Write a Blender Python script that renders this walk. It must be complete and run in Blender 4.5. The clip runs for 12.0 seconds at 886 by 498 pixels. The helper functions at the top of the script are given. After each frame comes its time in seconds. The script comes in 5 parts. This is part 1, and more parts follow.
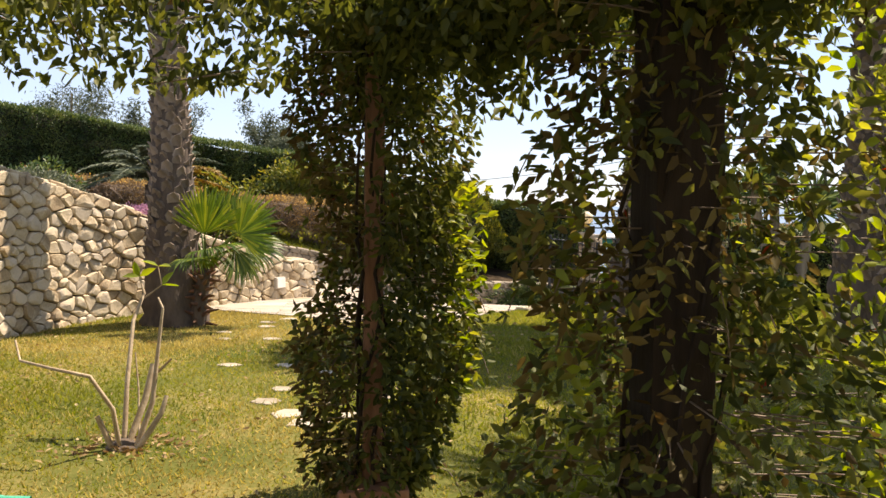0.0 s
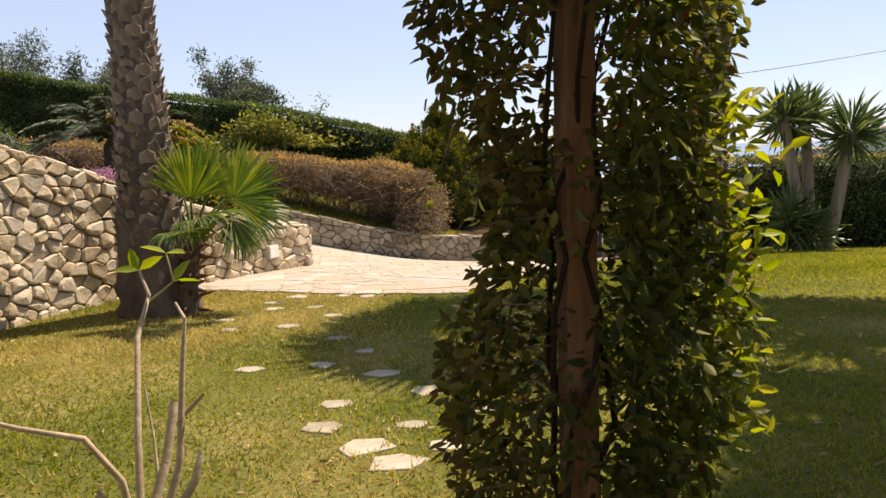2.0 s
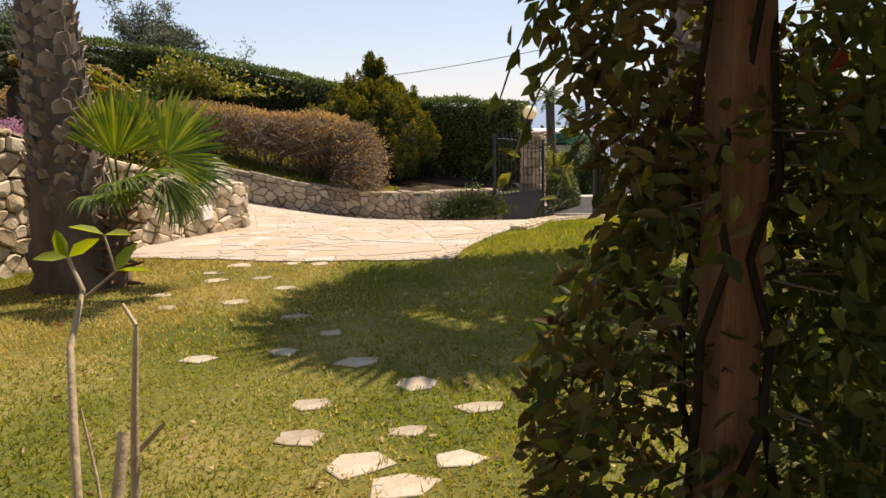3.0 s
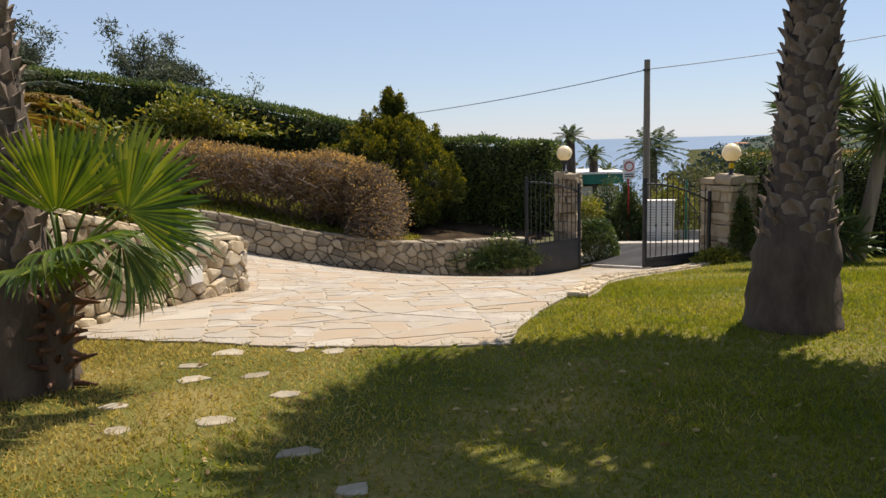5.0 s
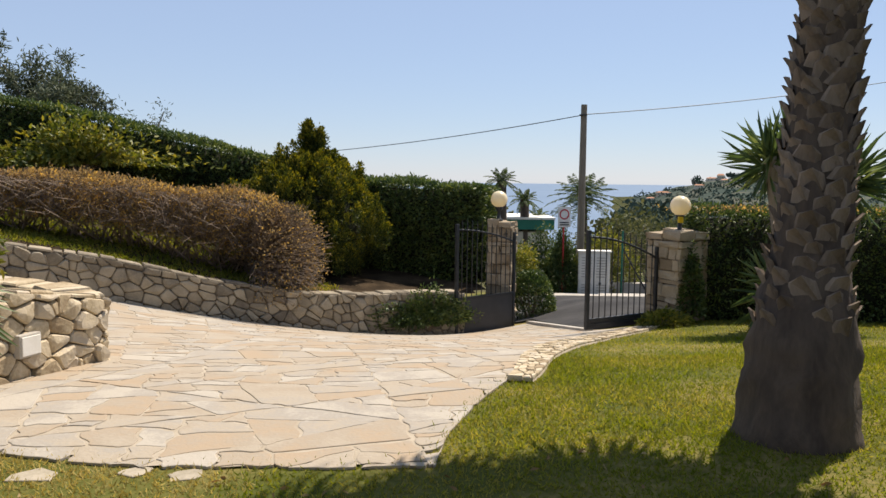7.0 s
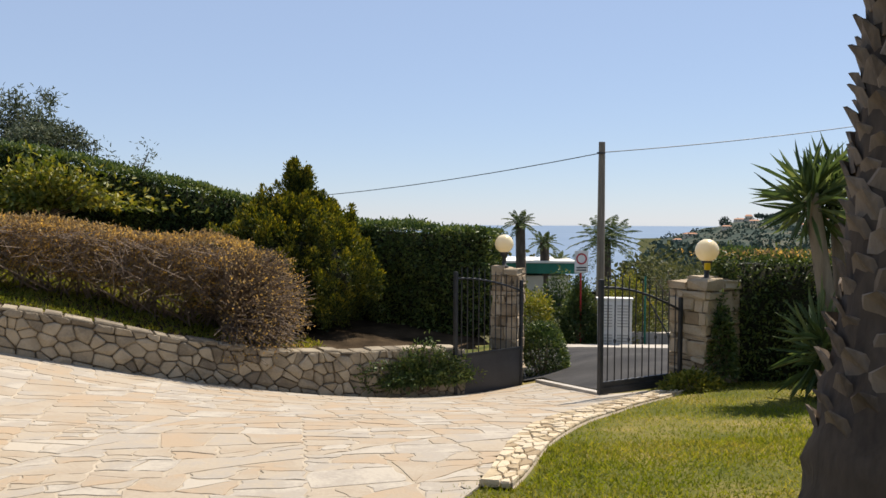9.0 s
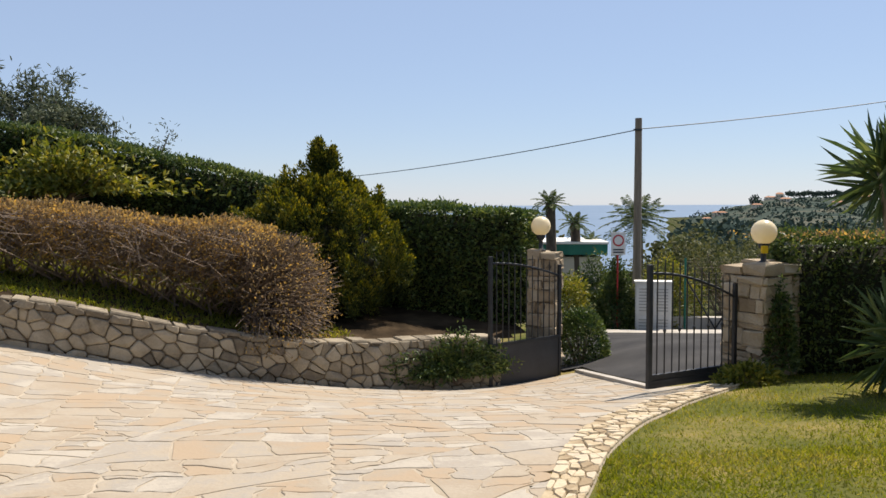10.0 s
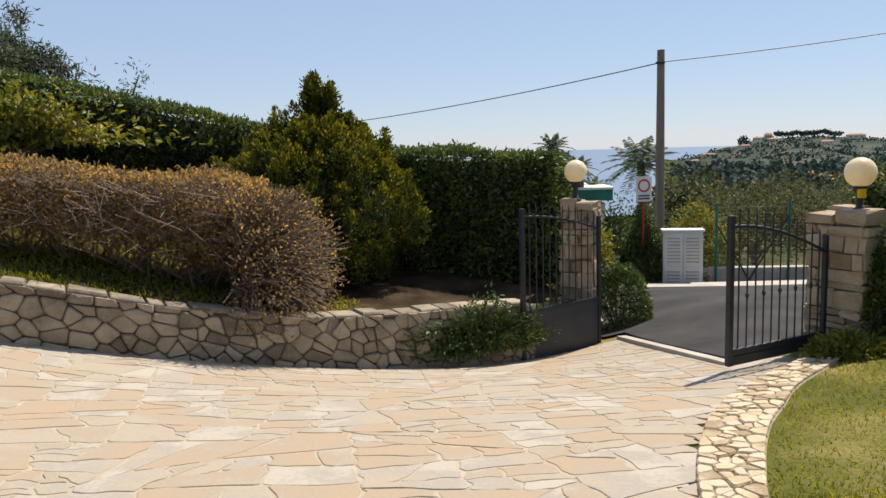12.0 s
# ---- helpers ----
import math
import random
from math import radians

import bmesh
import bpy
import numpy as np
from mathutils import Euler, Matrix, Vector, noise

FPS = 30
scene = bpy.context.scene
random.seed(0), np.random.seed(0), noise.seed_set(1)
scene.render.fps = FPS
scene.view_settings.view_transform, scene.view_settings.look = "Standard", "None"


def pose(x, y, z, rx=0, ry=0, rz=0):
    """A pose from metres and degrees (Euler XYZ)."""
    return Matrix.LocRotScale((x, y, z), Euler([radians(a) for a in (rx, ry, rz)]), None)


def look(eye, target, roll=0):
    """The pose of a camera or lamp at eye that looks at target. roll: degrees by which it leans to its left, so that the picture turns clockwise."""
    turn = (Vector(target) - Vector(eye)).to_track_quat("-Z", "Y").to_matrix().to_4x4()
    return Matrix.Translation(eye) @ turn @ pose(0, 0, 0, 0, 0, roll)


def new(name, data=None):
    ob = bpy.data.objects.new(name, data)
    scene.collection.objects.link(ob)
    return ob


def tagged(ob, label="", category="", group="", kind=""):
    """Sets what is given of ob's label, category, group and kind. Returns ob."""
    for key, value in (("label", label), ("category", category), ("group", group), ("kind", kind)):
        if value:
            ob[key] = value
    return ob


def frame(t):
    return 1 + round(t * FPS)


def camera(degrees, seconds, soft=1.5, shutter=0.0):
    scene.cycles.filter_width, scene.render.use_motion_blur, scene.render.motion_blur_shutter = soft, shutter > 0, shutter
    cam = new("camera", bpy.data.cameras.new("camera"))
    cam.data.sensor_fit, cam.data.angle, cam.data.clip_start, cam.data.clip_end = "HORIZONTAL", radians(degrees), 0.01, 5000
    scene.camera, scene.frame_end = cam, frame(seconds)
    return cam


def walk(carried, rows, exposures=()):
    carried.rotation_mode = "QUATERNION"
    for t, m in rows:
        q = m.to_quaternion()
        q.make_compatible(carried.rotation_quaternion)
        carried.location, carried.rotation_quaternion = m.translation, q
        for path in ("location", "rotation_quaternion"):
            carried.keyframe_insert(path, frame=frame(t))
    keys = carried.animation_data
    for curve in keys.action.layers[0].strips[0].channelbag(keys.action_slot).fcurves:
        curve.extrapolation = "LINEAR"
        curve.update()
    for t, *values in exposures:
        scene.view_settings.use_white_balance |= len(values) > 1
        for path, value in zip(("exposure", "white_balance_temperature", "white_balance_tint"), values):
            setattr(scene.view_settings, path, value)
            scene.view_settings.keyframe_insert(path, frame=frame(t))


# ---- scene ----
cam = camera(58.0, 12.0)
PATH = [
    (0, (0.494, 0.59, 1.474), (0.454, 2.586, 1.349), 0.8),
    (0.5, (0.295, 0.987, 1.431), (0.374, 2.979, 1.27), -1.2),
    (1, (0.094, 1.364, 1.444), (0.143, 3.352, 1.23), -2.3),
    (1.5, (-0.112, 1.75, 1.43), (0.064, 3.726, 1.178), -1.3),
    (2, (-0.36, 2.18, 1.426), (-0.287, 4.163, 1.177), -2.0),
    (2.5, (-0.571, 2.547, 1.444), (-0.524, 4.526, 1.157), -1.0),
    (3, (-0.67, 2.923, 1.435), (-0.409, 4.871, 1.063), -1.5),
    (3.5, (-0.707, 3.43, 1.453), (-0.405, 5.388, 1.177), -2.3),
    (3.7, (-0.742, 3.64, 1.42), (-0.455, 5.6, 1.15), -2.4),
    (5.3, (-0.704, 4.893, 1.417), (-0.494, 6.861, 1.139), -0.9),
    (5.5, (-0.687, 5.046, 1.417), (-0.522, 7.019, 1.134), -0.8),
    (6, (-0.624, 5.433, 1.43), (-0.572, 7.425, 1.251), -1.4),
    (6.5, (-0.532, 5.777, 1.437), (-0.4, 7.765, 1.273), 0.1),
    (7, (-0.426, 6.127, 1.444), (-0.006, 8.074, 1.266), 0.7),
    (7.2, (-0.353, 6.271, 1.436), (0.146, 8.2, 1.267), -0.5),
    (8.8, (0.211, 7.258, 1.462), (0.627, 9.212, 1.363), 0.2),
    (9, (0.287, 7.396, 1.445), (0.644, 9.362, 1.373), 0.3),
    (9.5, (0.34, 7.72, 1.447), (0.547, 9.709, 1.402), 0.6),
    (10, (0.307, 8.082, 1.457), (0.599, 10.057, 1.337), -0.2),
    (10.5, (0.231, 8.503, 1.422), (0.396, 10.495, 1.354), -1.4),
    (11, (0.152, 8.936, 1.424), (0.347, 10.924, 1.335), 0.1),
    (11.5, (0.115, 9.35, 1.421), (0.439, 11.314, 1.224), -1.4),
    (12, (0.159, 9.827, 1.41), (0.474, 11.786, 1.161), -1.5),
]
walk(cam, [(t, look(eye, target, roll)) for t, eye, target, roll in PATH],
     [(0, 1.15, 7300, 17), (1.0, 0.94, 7300, 17), (2.0, 0.84, 7400, 18), (3.0, 0.74, 7500, 18), (3.5, 0.60, 7000, 16), (5.5, 0.44, 6800, 13), (9, 0.44, 6700, 12), (12, 0.40, 6700, 12)])

# ---- light ----
SUN_AZ, SUN_EL = radians(51), radians(57)
world = bpy.data.worlds.new("sky")
scene.world = world
world.use_nodes = True
wn = world.node_tree.nodes
sky = wn.new("ShaderNodeTexSky")
sky.sky_type = 'NISHITA'
sky.sun_disc = False
sky.sun_elevation, sky.sun_rotation = SUN_EL, SUN_AZ
sky.air_density, sky.dust_density, sky.ozone_density = 1.0, 0.0, 4.0
sky.altitude = 100
wn["Background"].inputs["Strength"].default_value = 0.083
haze = wn.new("ShaderNodeMix")
haze.data_type = 'RGBA'
haze.inputs["Factor"].default_value = 0.58
haze.inputs["B"].default_value = (4.3, 5.5, 7.8, 1)
world.node_tree.links.new(sky.outputs[0], haze.inputs["A"])
world.node_tree.links.new(haze.outputs["Result"], wn["Background"].inputs["Color"])
SUN_DIR = Vector((math.sin(SUN_AZ) * math.cos(SUN_EL), math.cos(SUN_AZ) * math.cos(SUN_EL), math.sin(SUN_EL)))
sun_data = bpy.data.lights.new("sun", 'SUN')
sun_data.energy, sun_data.angle, sun_data.color = 5.0, radians(0.5), (1.0, 0.93, 0.82)
sun = new("sun", sun_data)
sun.matrix_world = look(SUN_DIR * 60, (0, 0, 0))

# ---- materials ----


def mat(name, colours, scale=6.0, rough=0.8, bump=0.3, grain=60.0, vary=0.0, per="none", translucent=0.0, metal=0.0, spec=0.3, stretch=(1, 1, 1), detail=6.0):
    """A surface of two or three colours mixed by two scales of noise, with fine relief; per: object or island for random shifts."""
    m = bpy.data.materials.new(name)
    m.use_nodes = True
    nt = m.node_tree
    N, L = nt.nodes, nt.links
    bsdf = N["Principled BSDF"]
    tc = N.new("ShaderNodeTexCoord")
    mp = N.new("ShaderNodeMapping")
    mp.inputs["Scale"].default_value = stretch
    L.new(tc.outputs["Object"], mp.inputs["Vector"])
    n1 = N.new("ShaderNodeTexNoise")
    n1.inputs["Scale"].default_value, n1.inputs["Detail"].default_value = scale, detail
    n2 = N.new("ShaderNodeTexNoise")
    n2.inputs["Scale"].default_value, n2.inputs["Detail"].default_value = grain, 3.0
    L.new(mp.outputs[0], n1.inputs["Vector"])
    L.new(mp.outputs[0], n2.inputs["Vector"])
    add = N.new("ShaderNodeMath")
    add.operation = 'MULTIPLY_ADD'
    add.inputs[1].default_value = 0.35
    L.new(n2.outputs["Fac"], add.inputs[0])
    sub = N.new("ShaderNodeMath")
    sub.operation = 'MULTIPLY_ADD'
    sub.inputs[1].default_value, sub.inputs[2].default_value = 1.0, -0.17
    L.new(n1.outputs["Fac"], sub.inputs[0])
    L.new(sub.outputs[0], add.inputs[2])
    fac = add.outputs[0]
    if per != "none":
        src = N.new("ShaderNodeObjectInfo" if per == "object" else "ShaderNodeNewGeometry")
        rnd = src.outputs["Random" if per == "object" else "Random Per Island"]
        mix = N.new("ShaderNodeMath")
        mix.operation = 'MULTIPLY_ADD'
        mix.inputs[1].default_value = vary
        L.new(rnd, mix.inputs[0])
        off = N.new("ShaderNodeMath")
        off.operation = 'SUBTRACT'
        off.inputs[1].default_value = vary / 2
        L.new(mix.outputs[0], off.inputs[0])
        L.new(fac, mix.inputs[2])
        fac = off.outputs[0]
    ramp = N.new("ShaderNodeValToRGB")
    lo, hi = (0.32, 0.68) if per == "none" else (0.2, 0.8)
    els = ramp.color_ramp.elements
    els[0].position, els[1].position = lo, hi
    els[0].color, els[1].color = (*colours[0], 1), (*colours[-1], 1)
    for i, c in enumerate(colours[1:-1], 1):
        e = els.new(lo + (hi - lo) * i / (len(colours) - 1))
        e.color = (*c, 1)
    L.new(fac, ramp.inputs[0])
    L.new(ramp.outputs[0], bsdf.inputs["Base Color"])
    bsdf.inputs["Roughness"].default_value = rough
    bsdf.inputs["Metallic"].default_value = metal
    bsdf.inputs["Specular IOR Level"].default_value = spec
    if bump:
        b = N.new("ShaderNodeBump")
        b.inputs["Strength"].default_value, b.inputs["Distance"].default_value = bump, 0.02
        L.new(add.outputs[0], b.inputs["Height"])
        L.new(b.outputs[0], bsdf.inputs["Normal"])
    if translucent:
        tr = N.new("ShaderNodeBsdfTranslucent")
        mx = N.new("ShaderNodeMixShader")
        mx.inputs[0].default_value = translucent
        hs = N.new("ShaderNodeHueSaturation")
        hs.inputs["Hue"].default_value, hs.inputs["Saturation"].default_value, hs.inputs["Value"].default_value = 0.485, 1.15, 1.7
        L.new(ramp.outputs[0], hs.inputs["Color"])
        L.new(hs.outputs[0], tr.inputs["Color"])
        L.new(bsdf.outputs[0], mx.inputs[1])
        L.new(tr.outputs[0], mx.inputs[2])
        L.new(mx.outputs[0], N["Material Output"].inputs["Surface"])
    return m


M_SOIL = mat("lawn_soil", [(0.0595, 0.0723, 0.0153), (0.106, 0.106, 0.0272), (0.221, 0.174, 0.0638)], 0.9, 0.95, 0.6, 30, spec=0.05)
M_GRASS = mat("grass_blades", [(0.0874, 0.12, 0.0166), (0.156, 0.175, 0.0276), (0.304, 0.267, 0.0644)], 0.8, 0.7, 0.0, 9, 0.4, "island", 0.5)
M_BED = mat("bed_soil", [(0.022, 0.016, 0.010), (0.045, 0.032, 0.02), (0.085, 0.06, 0.036)], 2.0, 0.95, 0.6, spec=0.03)
M_MORTAR = mat("paving_mortar", [(0.347, 0.293, 0.218), (0.436, 0.372, 0.287)], 3.0, 0.95, 0.5, spec=0.1)
M_FLAG = mat("flagstone", [(0.37, 0.286, 0.198), (0.343, 0.286, 0.216), (0.378, 0.321, 0.246), (0.334, 0.299, 0.251), (0.414, 0.37, 0.304)], 2.6, 0.85, 0.5, 35, 0.6, "object", spec=0.12)
M_FLAG_FAR = mat("flagstone_far", [(0.37, 0.286, 0.198), (0.343, 0.286, 0.216), (0.378, 0.321, 0.246), (0.334, 0.299, 0.251), (0.414, 0.37, 0.304)], 2.6, 0.85, 0.5, 35, 0.6, "island", spec=0.12)
M_RUBBLE = mat("rubble_stone", [(0.304, 0.23, 0.143), (0.442, 0.354, 0.23), (0.552, 0.46, 0.322), (0.478, 0.405, 0.304)], 5.0, 0.9, 0.7, 40, 0.55, "object", spec=0.15)
M_GREYSTONE = mat("grey_rubble_stone", [(0.156, 0.131, 0.0984), (0.271, 0.23, 0.168), (0.369, 0.316, 0.234)], 5.0, 0.9, 0.7, 40, 0.6, "object", spec=0.12)
M_JOINT = mat("wall_joint", [(0.1, 0.0775, 0.0525), (0.2, 0.156, 0.106)], 8.0, 0.95, 0.6)
M_ASPHALT = mat("asphalt", [(0.038, 0.037, 0.037), (0.07, 0.067, 0.064)], 1.2, 0.9, 0.4, 160, spec=0.08)
M_CONCRETE = mat("concrete_kerb", [(0.36, 0.33, 0.28), (0.48, 0.44, 0.38)], 3.0, 0.9, 0.3)
M_HEDGE = mat("laurel_leaf", [(0.0234, 0.0494, 0.0156), (0.0676, 0.107, 0.0286), (0.182, 0.215, 0.0585)], 1.5, 0.5, 0.0, 8, 0.5, "island", 0.22, spec=0.4)
# near-black colour standing for the shade inside foliage and window openings
M_SHADED_INSIDE = mat("shaded_inside", [(0.012, 0.016, 0.008), (0.03, 0.03, 0.015)], 4.0, 0.95, 0.6)
M_BROWN = mat("dry_leaf", [(0.147, 0.106, 0.0552), (0.248, 0.184, 0.0874), (0.46, 0.322, 0.101)], 1.5, 0.7, 0.0, 8, 0.7, "island", 0.42)
M_TWIG = mat("twig", [(0.14, 0.105, 0.075), (0.26, 0.20, 0.15)], 5.0, 0.85, 0.0, 30, 0.4, "island")
M_CONIFER = mat("golden_conifer", [(0.014, 0.028, 0.008), (0.042, 0.062, 0.013), (0.13, 0.14, 0.025)], 3.5, 0.6, 0.0, 9, 0.65, "island", 0.2)
M_CONIFER_TIP = mat("golden_conifer_tip", [(0.07, 0.085, 0.012), (0.16, 0.16, 0.022), (0.34, 0.29, 0.04)], 3.5, 0.6, 0.0, 9, 0.6, "island", 0.25)
M_YELLOWBUSH = mat("loquat_leaf", [(0.055, 0.08, 0.016), (0.17, 0.185, 0.035), (0.33, 0.29, 0.06)], 1.5, 0.5, 0.0, 8, 0.55, "island", 0.3)
M_VINE = mat("vine_leaf", [(0.03, 0.042, 0.011), (0.075, 0.09, 0.02), (0.16, 0.165, 0.036)], 1.5, 0.62, 0.0, 8, 0.5, "island", 0.36, spec=0.25)
M_VINE_OLD = mat("old_vine_leaf", [(0.06, 0.04, 0.014), (0.11, 0.085, 0.028), (0.17, 0.14, 0.05)], 1.5, 0.7, 0.0, 8, 0.5, "island", 0.3, spec=0.2)
# brighter vine leaf: sunlit leaves on the climbers, new leaves on the cut shrub
M_VINE_LIT_YOUNG = mat("lit_young_vine_leaf", [(0.10, 0.15, 0.02), (0.20, 0.25, 0.035), (0.30, 0.30, 0.05)], 1.5, 0.45, 0.0, 8, 0.5, "island", 0.45)
M_REDLEAF = mat("red_leaf", [(0.25, 0.03, 0.015), (0.4, 0.08, 0.02)], 1.5, 0.5, 0.0, 8, 0.4, "island", 0.4)
M_OLIVE = mat("olive_leaf", [(0.035, 0.048, 0.028), (0.085, 0.105, 0.06), (0.16, 0.18, 0.115)], 1.5, 0.6, 0.0, 8, 0.5, "island", 0.2)
M_FROND = mat("fan_palm_leaf", [(0.035, 0.07, 0.01), (0.09, 0.14, 0.02), (0.22, 0.24, 0.035)], 1.5, 0.45, 0.0, 8, 0.45, "island", 0.4, spec=0.4)
M_FROND_DRY = mat("dry_palm_leaf", [(0.14, 0.09, 0.02), (0.27, 0.18, 0.04), (0.22, 0.24, 0.05)], 1.5, 0.6, 0.0, 8, 0.6, "island", 0.3)
M_BARK = mat("palm_bark", [(0.10, 0.075, 0.055), (0.19, 0.145, 0.105), (0.29, 0.23, 0.175)], 5.0, 0.9, 0.9, 40, 0.4, "object", stretch=(1, 1, 0.5))
M_SHEATH = mat("palm_sheath", [(0.07, 0.035, 0.022), (0.14, 0.07, 0.04), (0.22, 0.13, 0.08)], 6.0, 0.9, 0.6, 40, 0.4, "object")
M_BARK_TRUNK = mat("palm_trunk", [(0.06, 0.045, 0.035), (0.12, 0.09, 0.065)], 7.0, 0.95, 0.9, 40, stretch=(1, 1, 0.3))
M_POST = mat("timber_post", [(0.17, 0.085, 0.05), (0.29, 0.155, 0.095)], 6.0, 0.75, 0.4, 60, stretch=(4, 4, 0.4))
M_BRANCH = mat("pale_branch", [(0.28, 0.21, 0.13), (0.45, 0.36, 0.24)], 9.0, 0.8, 0.4)
M_IRON = mat("dark_iron", [(0.028, 0.03, 0.032), (0.045, 0.047, 0.05)], 8.0, 0.5, 0.1, 80, metal=0.3, spec=0.4)
M_PANEL = mat("gate_sheet", [(0.032, 0.032, 0.034), (0.05, 0.05, 0.052)], 3.0, 0.55, 0.15, 40, spec=0.4)
M_GLOBE = mat("opal_globe", [(0.80, 0.72, 0.50), (0.86, 0.79, 0.58)], 3.0, 0.25, 0.0, 20, translucent=0.25, spec=0.5)
M_WHITE = mat("white_sheet", [(0.74, 0.70, 0.62), (0.82, 0.79, 0.72)], 4.0, 0.6, 0.1)
M_RED = mat("red_paint", [(0.45, 0.03, 0.03), (0.55, 0.05, 0.05)], 4.0, 0.5, 0.0)
M_YELLOW = mat("yellow_plastic", [(0.65, 0.42, 0.01), (0.75, 0.50, 0.02)], 4.0, 0.4, 0.0)
M_POLE = mat("weathered_pole", [(0.17, 0.135, 0.10), (0.27, 0.22, 0.165)], 5.0, 0.9, 0.4, 60, stretch=(3, 3, 0.3))
M_SEA = mat("sea_water", [(0.13, 0.19, 0.27), (0.155, 0.215, 0.295)], 0.004, 0.55, 0.0, 0.02, spec=0.12)
# scrub colour shifted towards blue-grey to hold the distance haze
M_HILL = mat("hazed_hill_scrub", [(0.0462, 0.062, 0.0554), (0.0726, 0.0898, 0.0739), (0.119, 0.116, 0.0898)], 0.03, 0.95, 0.0, 0.12, spec=0)
M_VALLEY = mat("valley_scrub", [(0.0309, 0.0397, 0.0194), (0.0616, 0.0661, 0.0317), (0.106, 0.0968, 0.0528)], 0.15, 0.95, 0.0, 1.0, spec=0)
M_FARLEAF = mat("grove_leaf", [(0.03, 0.04, 0.016), (0.075, 0.085, 0.032), (0.15, 0.145, 0.06)], 0.8, 0.7, 0.0, 3, 0.5, "island", 0.25)
M_ROOF = mat("terracotta_roof", [(0.35, 0.16, 0.09), (0.45, 0.24, 0.14)], 0.5, 0.9, 0.0)
M_PLASTER = mat("house_plaster", [(0.55, 0.47, 0.36), (0.65, 0.58, 0.46)], 0.5, 0.9, 0.0)
M_GREEN = mat("green_sheeting", [(0.02, 0.13, 0.09), (0.03, 0.18, 0.12)], 2.0, 0.6, 0.0)
# tree green paled and blued, with the haze mixed into it
M_HILLTREE = mat("hazed_far_tree", [(0.0546, 0.078, 0.0624), (0.0936, 0.122, 0.0905)], 0.1, 0.9, 0.0, 0.5, spec=0)
# copy of the post timber, darkened to carry the shade on one post
M_POST_SHADED = mat("shaded_timber", [(0.0165, 0.011, 0.00825), (0.033, 0.022, 0.0154)], 6.0, 0.85, 0.4, 60, stretch=(4, 4, 0.4))
M_PILLAR = mat("ochre_stone", [(0.279, 0.213, 0.135), (0.377, 0.299, 0.201), (0.451, 0.377, 0.271)], 5.0, 0.9, 0.8, 40, 0.6, "object")
M_YUCCA = mat("yucca_leaf", [(0.04, 0.07, 0.025), (0.09, 0.13, 0.045), (0.17, 0.20, 0.07)], 1.5, 0.5, 0.0, 8, 0.45, "island", 0.25)
M_STRAW = mat("dry_grass", [(0.228, 0.19, 0.0522), (0.342, 0.285, 0.0855), (0.456, 0.389, 0.162)], 1.5, 0.8, 0.0, 9, 0.4, "island", 0.45)
M_STEP = mat("stepping_stone", [(0.23, 0.19, 0.13), (0.32, 0.275, 0.20), (0.41, 0.355, 0.27)], 6.0, 0.9, 0.6, 40, 0.5, "object")
M_BRICK = mat("terracotta_brick", [(0.32, 0.15, 0.09), (0.42, 0.23, 0.15)], 6.0, 0.9, 0.4)
M_HOSE = mat("green_plastic", [(0.05, 0.32, 0.20), (0.08, 0.40, 0.26)], 6.0, 0.4, 0.0)
M_LITTER = mat("fallen_leaf", [(0.16, 0.10, 0.04), (0.30, 0.20, 0.09), (0.42, 0.33, 0.17)], 3.0, 0.8, 0.0, 9, 0.6, "island", 0.2)
M_FLOWER = mat("mauve_flower", [(0.28, 0.13, 0.20), (0.42, 0.26, 0.32)], 3.0, 0.7, 0.0, 9, 0.6, "island", 0.3)

# ---- mesh tools ----
rng = np.random.default_rng(7)


def npmesh(name, V, F, smooth=False):
    """A mesh of equal-sided faces from arrays."""
    V, F = np.asarray(V, np.float32), np.asarray(F, np.int32)
    me = bpy.data.meshes.new(name)
    me.vertices.add(len(V))
    me.vertices.foreach_set("co", V.ravel())
    me.loops.add(F.size)
    me.loops.foreach_set("vertex_index", F.ravel())
    me.polygons.add(len(F))
    me.polygons.foreach_set("loop_start", np.arange(0, F.size, F.shape[1], dtype=np.int32))
    me.polygons.foreach_set("loop_total", np.full(len(F), F.shape[1], np.int32))
    if smooth:
        me.polygons.foreach_set("use_smooth", np.ones(len(F), bool))
    me.update(calc_edges=True)
    return me


def joined(pieces):
    """One V, F out of several with faces of one size."""
    Vs, Fs, n = [], [], 0
    for V, F in pieces:
        Vs.append(np.asarray(V, np.float32))
        Fs.append(np.asarray(F, np.int32) + n)
        n += len(V)
    return np.concatenate(Vs), np.concatenate(Fs)


def part(name, data, material, parent=None, label="", kind=""):
    """Links a mesh, a bmesh or (V, F) arrays as one object, under a thing where one is given."""
    if isinstance(data, bmesh.types.BMesh):
        me = bpy.data.meshes.new(name)
        bmesh.ops.recalc_face_normals(data, faces=data.faces)
        data.to_mesh(me)
        data.free()
    elif isinstance(data, tuple):
        me = npmesh(name, *data)
    else:
        me = data
    if not me.materials:
        me.materials.append(material)
    ob = new(name, me)
    if parent:
        ob.parent = parent
    return tagged(ob, label=label, kind=kind)


def thing(name, at, label, category, group="", kind=""):
    ob = new(name)
    ob.location = at
    ob.empty_display_size = 0.1
    return tagged(ob, label=label, category=category, group=group, kind=kind)


